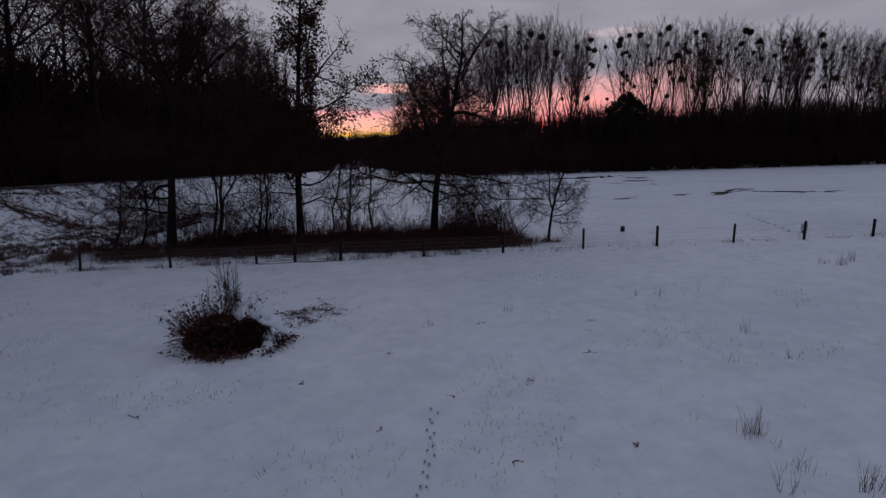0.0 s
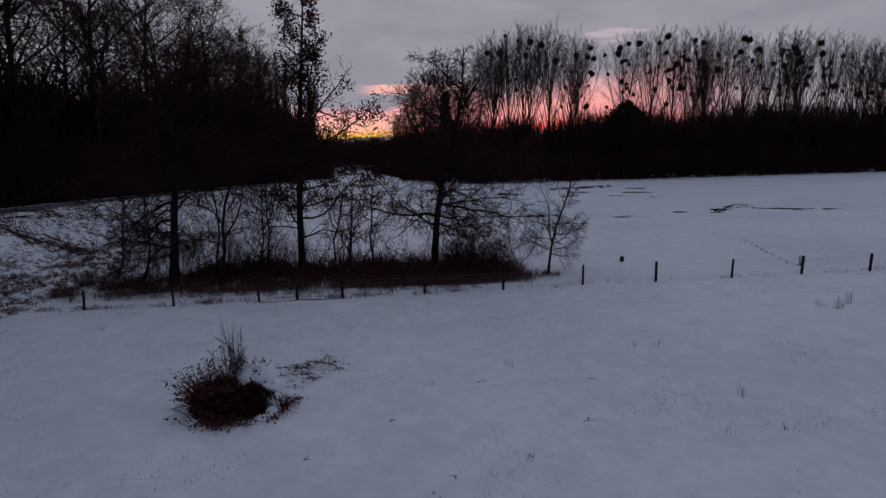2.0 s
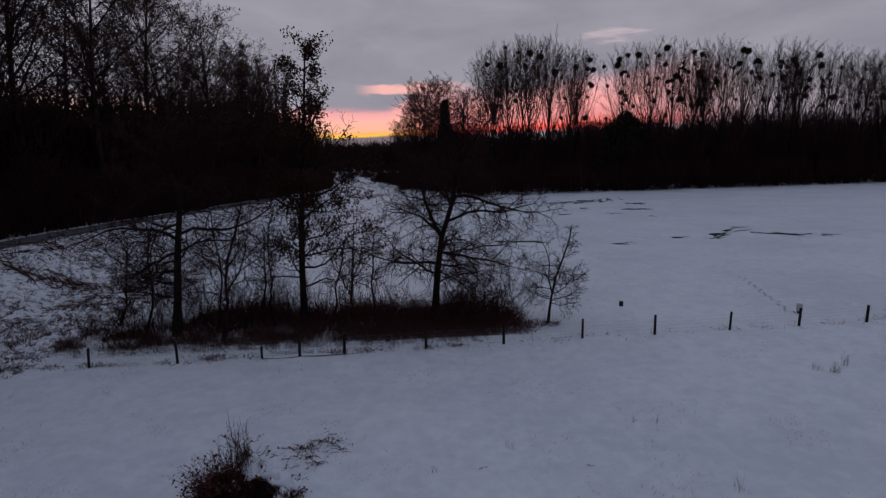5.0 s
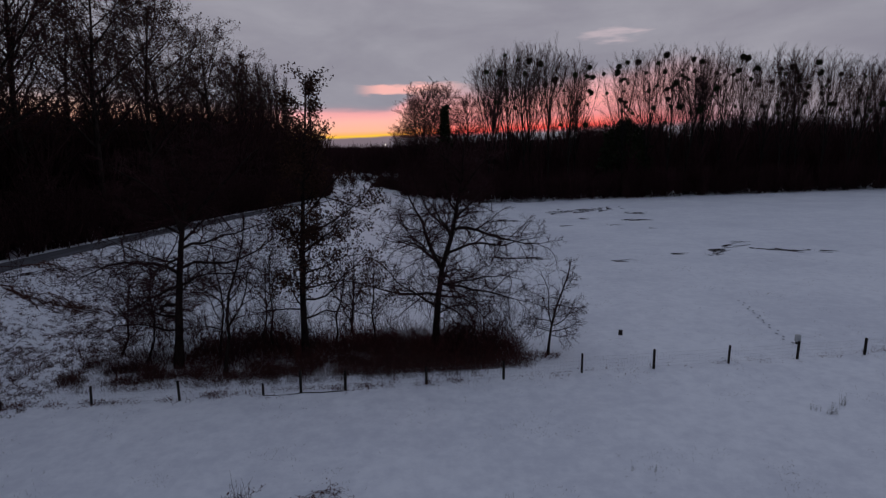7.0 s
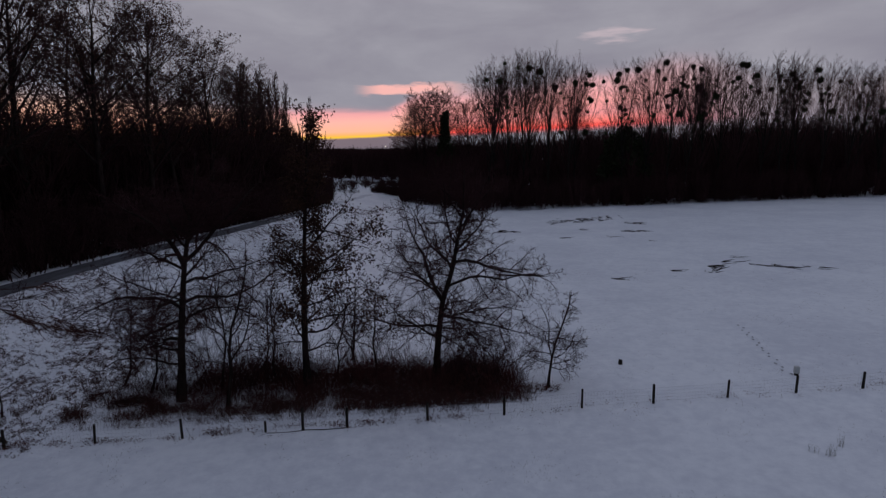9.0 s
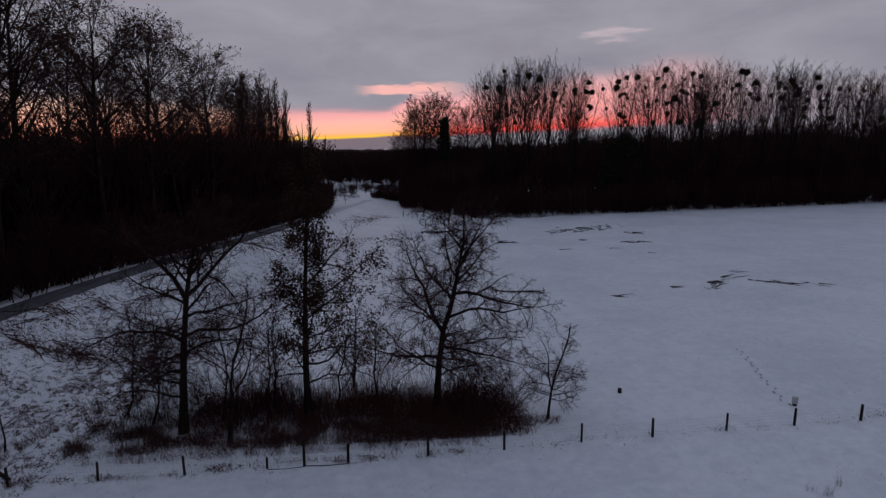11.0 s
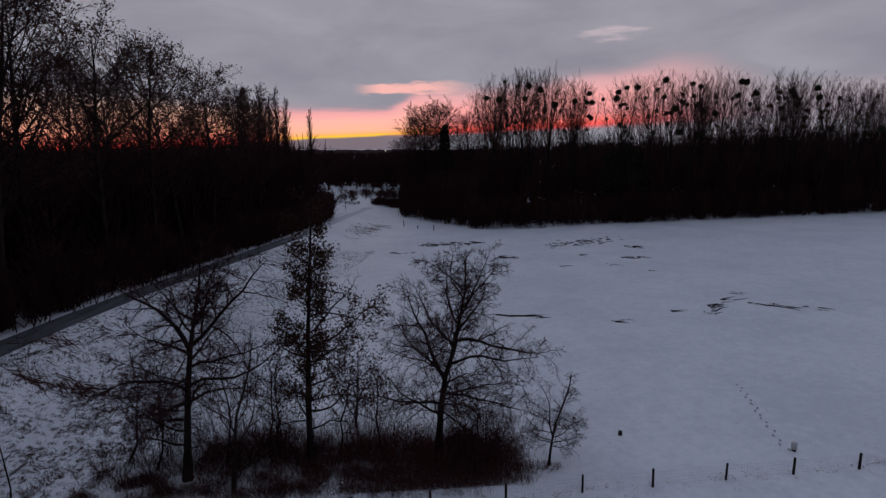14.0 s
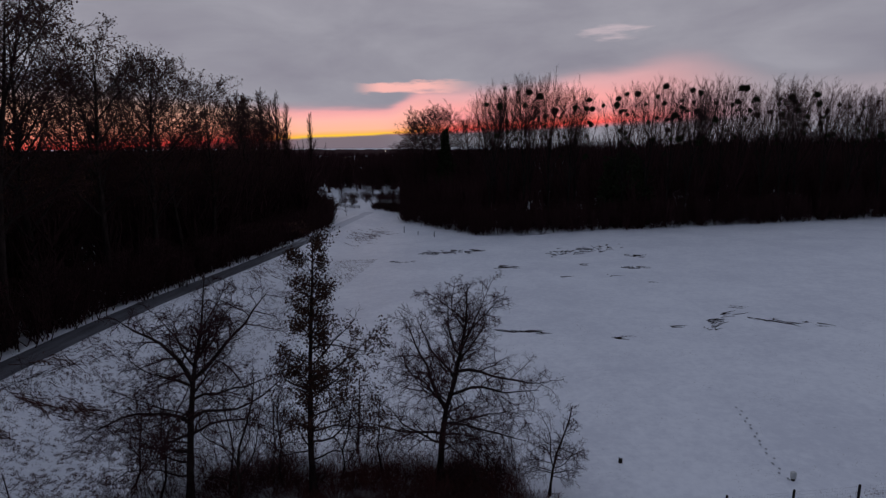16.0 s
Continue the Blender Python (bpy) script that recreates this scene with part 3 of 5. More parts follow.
thicket("bramble_mound", "dense rounded mound of dark brambles below the oak", loose_place(1.7, 34.6, 2.1, 1.8), 2.1, 1300, BRAMBLE, 4, 0.055, "bramble")
thicket("bramble_patch", "low brambles round the foot of the sapling", dome_place(5.3, 33.5, 1.7, 0.7), 0.5, 260, BRAMBLE, 16, 0.05, "bramble")
for cx, cy, rx, ry, h, count, seed in ((2.4, 36.2, 3.0, 1.6, 3.4, 130, 5), (-11.0, 35.5, 3.8, 2.2, 4.0, 110, 6), (-19.5, 33.8, 3.6, 1.8, 2.2, 110, 7),
                                       (-8.0, 36.0, 2.6, 1.6, 3.6, 60, 12), (-4.5, 37.4, 2.6, 1.4, 3.2, 70, 9), (-15.0, 36.5, 2.4, 1.4, 4.0, 90, 10), (-12.0, 34.0, 3.0, 2.0, 4.4, 80, 17), (-18.0, 32.6, 1.6, 0.8, 3.0, 30, 20), (-17.5, 35.8, 2.8, 1.6, 3.6, 110, 18), (1.8, 34.6, 2.8, 1.6, 2.7, 150, 19)):
    thicket("hazel_thicket", "thin bare hazel shoots arching above the brambles", dome_place(cx, cy, rx, ry), h, count, TWIG, seed, 0.0, "shrub", 0.013)

# ---- fence ----
fence = thing("fence", (0, 30, 0), "wooden post and wire stock fence across the snow", "fence")
POSTS = [(-22.4, 28.0), (-17.96, 28.29), (-13.61, 28.57), (-9.45, 29.02), (-7.52, 29.15), (-5.24, 29.36), (-0.99, 29.84), (3.15, 30.17), (7.5, 30.76),
         (11.57, 31.14), (15.95, 31.64), (20.01, 31.97), (24.08, 32.33), (28.2, 32.7)]
rng = random.Random(8)
tops = []
for k, (x, y) in enumerate(POSTS):
    st = Store()
    h = rng.uniform(1.0, 1.12) * (0.62 if k == 3 else 1.2 if k == 4 else 1.0)
    tilt = Vector((rng.gauss(0, 0.025), rng.gauss(0, 0.02), 1))
    base = Vector((x, y - 30, land(x, y)))
    r = rng.uniform(0.062, 0.078)
    pts = [base + tilt * z for z in (-0.2, 0.0, h * 0.5, h - 0.03, h)]
    st.add(pts, [r, r, r * 0.97, r * 0.95, r * 0.6])
    part("post", st.skin("post", POST_WOOD, 8), fence)
    tops.append((base, tilt, h))
for level in (0.12, 0.3, 0.5, 0.7, 0.9):
    st, run = Store(), [tops[0][0] + tops[0][1] * level]
    for (b0, t0, _), (b1, t1, _) in zip(tops, tops[1:]):
        p0, p1 = b0 + t0 * level, b1 + t1 * level
        run += [p0.lerp(p1, 0.5) - Vector((0, 0, 0.02)), p1]
    st.add(run, [0.003] * len(run))
    part("wire", st.skin("wire", WIRE, 3), fence)
st = Store()
for (b0, t0, _), (b1, t1, _) in zip(tops, tops[1:]):
    count = int((b1 - b0).length / 0.17)
    for i in range(1, count):
        b = b0.lerp(b1, i / count)
        st.add([b + Vector((0, 0, 0.08)), b + Vector((0, 0, 0.9))], [0.002, 0.002])
tagged(part("netting", st.skin("netting", WIRE, 3), fence), kind="stuff")


# ---- tall trees and woods ----
def tall_tree(name, seed, label, category, height, trunk_r, clear, limbs, angle, reach, specs, bark, lean_up=0.05, crown="round", leaves=None, split=True):
    """A tall tree as a thing with trunk, limbs, twigs; stands at the origin until it is copied."""
    rng = random.Random(seed)
    tree = thing(name, (0, 0, 0), label, category)
    n = 9
    pts = stem(rng, (0, 0, -0.3), (0, 0, 1), height * 0.96, n, 0.035, 0.05)
    rads = taper(trunk_r, 0.04, n, 0.8)
    rads[0] *= 1.3
    st = Store()
    st.add(pts, rads)
    big, twigs, tips = Store(), Store(), []
    turn = rng.uniform(0, 6.28)
    for k in range(limbs):
        g = (k + rng.random()) / limbs
        f = clear + (0.97 - clear) * g
        p, t, s = along(pts, f)
        turn += 2.4 + rng.uniform(-0.4, 0.4)
        shape = {"round": math.sqrt(max(0.05, 1 - (1.7 * g - 0.7) ** 2)), "spire": 0.9 - 0.6 * g}[crown]
        size = reach * shape * rng.uniform(0.75, 1.15)
        r = max(0.05, rads[min(int(s), n - 1)] * 0.55)
        kid = stem(rng, p, side_way(rng, Vector((0, 0, 1)), radians(angle) * rng.uniform(0.75, 1.2), turn), size, 7, 0.07, lean_up)
        kr = taper(r, 0.03, 7)
        if split:
            one = Store()
            one.add(kid, kr)
            part("limb", one.skin("limb", bark, 5), tree)
        else:
            big.add(kid, kr)
        spread(rng, kid, kr, specs, [big, twigs], tips)
    part("trunk", st.skin("trunk", bark, 6), tree)
    tagged(part("crown", big.skin("crown", TWIG, 3), tree), kind="stuff")
    tagged(part("twig_haze", twigs.skin("twig_haze", TWIG, 3), tree), kind="stuff")
    if leaves:
        per, size, by, share = leaves
        tagged(part("foliage", leaf_cloud(rng, "foliage", tips, LEAF, per, size, by, share), tree), kind="stuff")
    return tree


def mistletoe_mesh(seed):
    rng = random.Random(seed)
    tips = []
    for _ in range(420):
        d = Vector((rng.gauss(0, 1), rng.gauss(0, 1), rng.gauss(0, 1))).normalized()
        tips.append((d * rng.random() ** 0.4 * 0.95 * (1 + 0.18 * noise.noise(d * 2 + Vector((seed, 0, 0)))), d))
    return leaf_cloud(rng, "mistletoe", tips, MISTLETOE, 2, 0.36, 0.05)


MISTLETOE_BALL = [mistletoe_mesh(s) for s in (1, 2, 3)]


def set_at(ob, x, y, turn, size, sink=0.0, first=False, stretch=1.0):
    m = Matrix.LocRotScale((x, y, land(x, y) - sink), Euler((0, 0, turn)), (size, size, size * stretch))
    if first:
        ob.matrix_basis = m
        return ob
    return copy_thing(ob, m)


def plant(kinds, spots, seed, sizes=(0.88, 1.1), group=""):
    """The first of each kind takes a spot itself; the others are copies."""
    rng = random.Random(seed)
    for k, spot in enumerate(spots):
        ob = kinds[k % len(kinds)]
        x, y = spot[:2]
        size = spot[2] if len(spot) > 2 else rng.uniform(*sizes)
        set_at(ob, x, y, rng.uniform(0, 6.28), size, 0.1, first=k < len(kinds))
        if group and k < len(kinds):
            ob["group"] = group


FINE = [(12, 0.20, 46, 0.37, 0.5, 6, 0.16, 0.03, 0.038), (10, 0.14, 46, 0.46, 0.6, 4, 0.2, 0.02, 0.023)]
SPIRE = [(7, 0.15, 24, 0.42, 0.5, 5, 0.10, 0.07, 0.04), (5, 0.2, 24, 0.6, 0.6, 4, 0.10, 0.06, 0.025)]
planes = [tall_tree("plane_tree", 70 + k, "tall bare plane tree with a few dry leaves beside the lane", "tree", 36.5, 0.48, 0.30, 20, 46, 13.5, FINE, BARK, 0.05, "round", (2, 0.30, 0.24, 0.85)) for k in range(4)]
rng = random.Random(12)
spots = []
y = 52.0
while y < 205:
    spots.append((min(road_x(y) - rng.uniform(6.0, 10.0), -0.27 * y - rng.uniform(6.5, 9.0)), y, rng.uniform(0.95, 1.05) * (1.0 if y < 84 else 0.95 if y < 98 else 0.87 if y < 130 else 0.92)))
    y += rng.uniform(5.5, 8.0) * (1 + y / 300) * (1 if y < 110 else 1.7)
spots += [(-62, 62, 1.0), (-66, 78, 1.02), (-58, 92, 0.98), (-75, 96, 1.0), (-60, 112, 0.94), (-72, 128, 1.0), (-68, 150, 1.0)]
plant(planes, spots, 13, group="trees along the lane")



def fan_poplar(seed, height, label):
    """A poplar whose steep limbs fan from low on the trunk into one domed brush of twigs; gives the tree and its limb lines."""
    rng = random.Random(seed)
    tree = thing("poplar", (0, 0, 0), label, "tree")
    n, reach = 9, 9.0
    pts = stem(rng, (0, 0, -0.3), (0, 0, 1), height * 0.95, n, 0.04, 0.06)
    rads = taper(0.27, 0.02, n, 0.9)
    rads[0] *= 1.3
    st = Store()
    st.add(pts, rads)
    part("trunk", st.skin("trunk", BARK_PALE, 6), tree)
    twigs, tips, lines = Store(), [], [pts[3:]]
    turn = rng.uniform(0, 6.28)
    for k in range(16):
        g = (k + rng.random()) / 16
        p, _, s = along(pts, 0.24 + 0.40 * g)
        turn += 2.4 + rng.uniform(-0.4, 0.4)
        out = reach * rng.uniform(0.35, 1.0) * (1 - 0.45 * g)
        top = height * rng.uniform(0.90, 1.0) * (1 - 0.15 * (out / reach) ** 2)
        end = Vector((out * math.cos(turn), out * math.sin(turn), top))
        bow = Vector((math.cos(turn), math.sin(turn), 0)) * out * 0.16 + Vector((rng.gauss(0, 0.35), rng.gauss(0, 0.35), 0))
        line = []
        for i in range(9):
            f = i / 8
            line.append(p.lerp(end, f) + bow * math.sin(math.pi * f) + Vector((rng.gauss(0, 0.11), rng.gauss(0, 0.11), 0)) * (1 if 0 < i else 0))
        lr = taper(max(0.10, rads[min(int(s), n - 1)] * 0.6), 0.018, 9, 0.9)
        one = Store()
        one.add(line, lr)
        part("limb", one.skin("limb", BARK_PALE, 4), tree)
        lines.append(line)
    for line in lines:
        spread(rng, line, taper(0.07, 0.014, len(line)), [(16, 0.22, 33, 0.24, 0.6, 5, 0.09, 0.05, 0.031), (9, 0.15, 35, 0.5, 0.6, 4, 0.12, 0.05, 0.0165)], [twigs], tips)
    tagged(part("twig_haze", twigs.skin("twig_haze", TWIG, 3), tree), kind="stuff")
    return tree, lines


rng = random.Random(44)
poplars = [fan_poplar(90 + k, 40.5, "tall bare poplar hung with mistletoe at the edge of the snowfield") for k in range(4)]
spots = [(x, 160 + 0.03 * x + rng.uniform(-2.5, 3.5), s) for x, s in (
    (12.5, 0.95), (17.5, 1.0), (23.0, 1.01), (28.5, 1.0), (34.0, 0.98), (48.5, 0.93), (54.5, 0.95), (60.5, 0.97), (66.0, 0.97), (71.5, 0.98), (77.0, 0.96),
    (82.0, 0.95), (87.5, 0.95), (93.0, 0.97), (98.5, 0.94), (104.5, 0.92), (110.5, 0.90), (116.0, 0.89), (122.0, 0.88), (128.5, 0.90), (135.0, 0.88), (142.0, 0.88))]
spots += [(x, 172 + rng.uniform(-3, 4), rng.uniform(0.86, 0.93)) for x in (75.0, 101.0, 125.0)]
spots += [(14.5, 167.0, 0.97), (25.5, 168.5, 1.03), (37.0, 166.0, 0.97)]
row = []
for k, (x, y, size) in enumerate(spots):
    tree, lines = poplars[k % 4]
    m = Matrix.LocRotScale((x, y, land(x, y) - 0.1), Euler((0, 0, rng.uniform(0, 6.28))), (size, size, size))
    if k < 4:
        tree.matrix_basis = m
        tree["group"] = "row of poplars"
    else:
        tree = copy_thing(tree, m)
    row.append((tree, m, lines))
# mistletoe: large and small balls along the row by distance east and height; each sits on the nearest limb
LARGE_BALLS = [(11.6, 31.5), (14.5, 30.9), (23.5, 35.1), (26.0, 33.7), (30.0, 31.4), (34.2, 32.1), (38.8, 34.4), (37.7, 31.7), (40.4, 32.1), (45.2, 31.0), (52.2, 34.2), (49.3, 34.1), (46.1, 33.1), (58.7, 31.3),
               (60.0, 36.4), (67.7, 35.2), (69.5, 34.6), (69.0, 31.4), (84.1, 36.2), (80.9, 36.0), (83.0, 32.4), (94.3, 32.9), (96.7, 33.5), (90.2, 31.3), (87.1, 30.3), (100.3, 31.4), (97.5, 29.7), (99.9, 26.1),
               (106.4, 23.7), (112.6, 22.1), (116.5, 21.5), (115.3, 24.3), (48.0, 24.7), (55.9, 22.3), (61.5, 22.3), (66.4, 22.7), (72.9, 27.3), (60.4, 28.3), (92.7, 28.9)]
SMALL_BALLS = [(16.1, 35.5), (19.6, 34.4), (17.1, 27.1), (17.3, 24.3), (28.1, 28.7), (30.8, 28.1), (26.5, 27.3), (39.1, 28.3), (36.3, 25.7), (39.1, 24.7), (42.9, 26.1), (42.9, 31.5), (48.0, 29.6), (49.3, 27.1),
               (54.6, 26.7), (64.0, 29.3), (65.4, 32.7), (78.0, 29.7), (80.0, 31.5), (79.3, 22.5), (29.0, 19.2), (31.9, 18.8), (36.2, 17.6), (38.5, 18.4), (42.3, 17.8), (48.2, 21.7), (107.3, 31.3), (108.8, 30.7)]
balls = [(x, z, rng.uniform(0.7, 1.05)) for x, z in LARGE_BALLS] + [(x, z, rng.uniform(0.42, 0.66)) for x, z in SMALL_BALLS]
balls += [(x, rng.uniform(18, 32) if x < 52 else rng.uniform(19, 34), rng.uniform(0.45, 0.85)) for x in (rng.uniform(10, 42) for _ in range(10))]
balls += [(rng.uniform(48, 120), rng.uniform(18, 33), rng.uniform(0.38, 0.8)) for _ in range(80)]
seats = [(m @ p, k) for k, (tree, m, lines) in enumerate(row) if k < 22 for line in lines for p in line[3:]]
seat_x, seat_z = np.array([p.x for p, _ in seats]), np.array([p.z for p, _ in seats])
for i, (x, z, s) in enumerate(balls):
    near, k = seats[int(np.argmin((seat_x - x) ** 2 + (seat_z - z) ** 2))]
    tree, m, _ = row[k]
    at = m.inverted() @ Vector((0.3 * near.x + 0.7 * x, near.y - 0.3, 0.3 * near.z + 0.7 * z))
    ball = part("mistletoe", MISTLETOE_BALL[i % len(MISTLETOE_BALL)], tree, "dark evergreen mistletoe ball")
    ball.matrix_basis = Matrix.LocRotScale(at, Euler((rng.random() * 6, rng.random() * 6, 0)), (s, s, s * 0.92))

lombardy = [tall_tree("lombardy_poplar", 110, "narrow upright bare poplar", "tree", 35, 0.40, 0.10, 48, 19, 8.5, SPIRE, BARK, 0.09, "spire")]
plant(lombardy, [(-53, 240, 1.14), (-54, 188, 1.0), (-57.5, 192, 1.1), (-51.5, 196, 1.0), (-63, 190, 1.05), (-57.0, 206, 1.12), (-50.0, 190, 0.82), (-66, 196, 1.1)], 15)

round_tree = [tall_tree("maple", 120, "broad round-crowned bare tree behind the clearing", "tree", 35, 0.45, 0.22, 32, 46, 12.5, [(11, 0.15, 44, 0.46, 0.5, 5, 0.14, 0.04, 0.05), (9, 0.12, 42, 0.55, 0.6, 4, 0.18, 0.03, 0.036)], BARK, 0.08, "round")]
plant(round_tree, [(-7, 214, 1.05), (0, 222, 1.02), (9, 212, 0.9), (-10, 228, 0.92), (-19, 268, 0.7)], 16)


def ivy_tree(at, seed, height, width, label, cone=True):
    """A trunk wrapped in dense evergreen ivy."""
    rng = random.Random(seed)
    x, y = at
    ob = thing("ivy_clad_tree", (x, y, land(x, y)), label, "tree")
    st = Store()
    st.add([Vector((0, 0, -0.3)), Vector((0.1, 0, height * 0.5)), Vector((0, 0.1, height * 0.97))], [0.4, 0.3, 0.08])
    part("trunk", st.skin("trunk", BARK, 7), ob)
    tips = []
    shape = (lambda g: 1 - g) if cone else (lambda g: math.sqrt(1 - g * g))
    for _ in range(1500):
        g = rng.random()
        a = rng.uniform(0, 6.28)
        r = width * 0.5 * shape(g) * (1 + 0.35 * noise.noise(Vector((math.cos(a) * 1.5, math.sin(a) * 1.5, g * 6 + seed)))) * math.sqrt(rng.uniform(0.3, 1))
        tips.append((Vector((r * math.cos(a), r * math.sin(a), g * height)), Vector((0, 0, 1))))
    tagged(part("ivy", leaf_cloud(rng, "ivy", tips, MISTLETOE, 2, 1.1, 0.5), ob), kind="stuff")
    return ob


ivy_tree((0.9, 210), 1, 29.5, 12, "narrow dark tree wrapped in ivy to its tip")
ivy_tree((51, 166), 2, 20.5, 17, "broad dark ivy-covered tree among the poplars", False)

inner = [tall_tree("woodland_tree", 130 + k, "bare woodland tree in a dense dark wood", "tree", 23, 0.22, 0.12, 18, 42, 7.5, [(6, 0.15, 42, 0.45, 0.5, 4, 0.15, 0.04, 0.05), (3, 0.2, 40, 0.5, 0.6, 3, 0.15, 0.03, 0.035)], BARK, 0.06, split=False) for k in range(3)]


def wood_edge(x):
    return float(np.interp(x, [-40, -15, -13.6, 1.4, 9, 30, 60, 118, 220], [330, 226, 189, 163, 150, 151.5, 154, 160, 168]))


def left_spot(rng, deep=130, near=8):
    while True:
        y = rng.uniform(46, 250)
        x = road_x(y) - near - rng.random() ** 1.3 * deep
        if -0.82 * y - 12 < x < (-0.205 * y - 4 if near > 5 else -0.2 * y + 1):
            return x, y


def right_spot(rng, near=2, far=110):
    while True:
        x = rng.uniform(-16, 205)
        y = wood_edge(x) + near + rng.random() * (far - near)
        if x < 0.82 * y + 12:
            return x, y


rng = random.Random(17)
spots = [(*left_spot(rng, 70), rng.uniform(0.5, 0.68)) for _ in range(26)] + [(*right_spot(rng, 3, 30), rng.uniform(0.5, 0.72)) for _ in range(60)]
spots += [(-42.3, 223.5, 0.38), (-35.2, 213.0, 0.40), (-27.5, 226.0, 0.36), (-18.5, 232.0, 0.42), (-23.0, 246.0, 0.45)]
plant(inner, spots, 18, (0.8, 1.1), group="trees of the wood")


def dense_wood(name, label, spot, count, seed, height, shoots=44, thick=0.11, least=0.68):
    rng = random.Random(seed)
    st = Store()
    for _ in range(count):
        x, y = spot(rng)
        h = (height(x, y) if callable(height) else height) * rng.uniform(least, 1.84 - least) * (1 + 0.22 * (1.84 - 2 * least) * noise.noise(Vector((x * 0.06, y * 0.06, 4))))
        z = land(x, y) - 0.2
        for _ in range(shoots):
            f = rng.random()
            a = rng.uniform(0, 6.28)
            lean = rng.uniform(0.1, 0.75)
            base = (x + rng.gauss(0, 0.6), y + rng.gauss(0, 0.6), z + f * h * 0.62)
            pts = stem(rng, base, (math.cos(a) * lean, math.sin(a) * lean, 1), h * 0.40 * rng.uniform(0.6, 1.0), 3, 0.15, 0.05)
            st.add(pts, [thick, thick * 0.7, thick * 0.25])
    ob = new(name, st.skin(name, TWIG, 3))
    return tagged(ob, label, "wood", kind="stuff")


dense_wood("woodland", "dense dark bare wood behind the lane", lambda r: left_spot(r, 150), 600, 21, lambda x, y: min(27.0, 5.6 + 0.162 * math.hypot(x, y)), 44, 0.19, 0.82)
dense_wood("woodland", "deeper part of the dark wood", lambda r: (r.uniform(-330, -62), r.uniform(235, 330)), 420, 38, 29, 30, 0.32, 0.85)
# added out of view: blocks sky light so the left bank darkens
dense_wood("woodland", "the same wood continuing along the lane", lambda r: (road_x(0) - 7 - r.random() * 45, r.uniform(-70, 44)), 330, 31, 33, 44, 0.34)
dense_wood("woodland", "dense dark bare wood behind the poplars", lambda r: right_spot(r, 4, 150), 900, 22, lambda x, y: 9.0 + (0.049 + 0.00028 * max(0, min(x, 90))) * y, 42, 0.155)
dense_wood("woodland", "more dark woods beyond", lambda r: (r.uniform(20, 620), r.uniform(640, 800)), 700, 30, 23, 18, 0.8)
dense_wood("woodland", "far dark woods under the sunset", lambda r: (r.uniform(-210, 40), r.uniform(332, 430)), 560, 23, 21, 50, 0.2, 0.8)
dense_wood("woodland", "far dark woods under the sunset", lambda r: (r.uniform(-330, 60), r.uniform(640, 800)), 1000, 24, 18, 26, 0.4)
rise_v, rise_f = [], []
for k in range(700):
    x = -1900 + k * 5.4
    top = 9 + 4 * noise.noise(Vector((x * 0.004, 0, 1))) + 3.0 * noise.noise(Vector((x * 0.05, 0, 3))) + 4.0 * noise.noise(Vector((x * 0.13, 0, 5)))
    rise_v += [(x, 1500, -8), (x, 1560, top), (x, 1700, top - 2), (x, 1900, -8)]
    if k:
        rise_f += [(4 * k - 4 + i, 4 * k + i, 4 * k + i + 1, 4 * k - 3 + i) for i in range(3)]
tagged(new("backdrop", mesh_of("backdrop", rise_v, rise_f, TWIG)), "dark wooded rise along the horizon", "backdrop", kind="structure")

dense_wood("understory", "dark undergrowth at the foot of the wood by the lane", lambda r: left_spot(r, 26, 1.9), 900, 27, 7, 36, 0.07)
dense_wood("understory", "dark undergrowth at the foot of the poplars", lambda r: right_spot(r, 0.5, 16), 620, 28, 9, 40, 0.08)

dense_wood("hedge", "low dark bare hedge closing the far end of the clearing", lambda r: (r.uniform(-26.5, -13), r.uniform(219, 236)), 110, 35, 3.4, 40, 0.06)
dense_wood("hedge", "dark bare thicket beyond the bend of the lane", lambda r: (r.uniform(-72, -53), r.uniform(222, 262)), 170, 36, 9, 36, 0.09)
dense_wood("hedge", "thin dark scrub beyond the clearing", lambda r: (r.uniform(-29, 0), r.uniform(250, 290)), 110, 37, 5, 26, 0.07)
dense_wood("hedge", "low dark scrub round the far rail fence", lambda r: (r.uniform(-50, -28), r.uniform(258, 300)), 80, 39, 3.2, 24, 0.06)

shrubs = [tall_tree("shrub", 150 + k, "dark leafless shrub at the edge of the wood", "shrub", 5.5, 0.06, 0.03, 26, 35, 3.6, [(6, 0.1, 40, 0.5, 0.6, 4, 0.15, 0.05, 0.02), (3, 0.2, 40, 0.5, 0.7, 3, 0.15, 0.04, 0.03)], BARK, 0.06, split=False) for k in range(2)]
rng = random.Random(25)
spots = [(x, wood_edge(x) + rng.uniform(0.5, 3)) for x in np.arange(-12, 150, 3.4)]
spots += [(min(road_x(y) - rng.uniform(2.6, 5.0), -0.2 * y + 1), y) for y in np.arange(44, 215, 3.0)]
spots += [(-45, 219), (-46, 232), (-33, 253), (-22, 262), (-17, 250), (-36, 300), (-20, 240), (-50, 290), (-30, 292), (-18, 262), (-60, 300), (-38, 246), (-15, 236), (-24, 222, 0.6), (-21, 219, 0.6)]
plant(shrubs, spots, 26, (0.7, 1.25), group="shrubs at the edge of the wood")


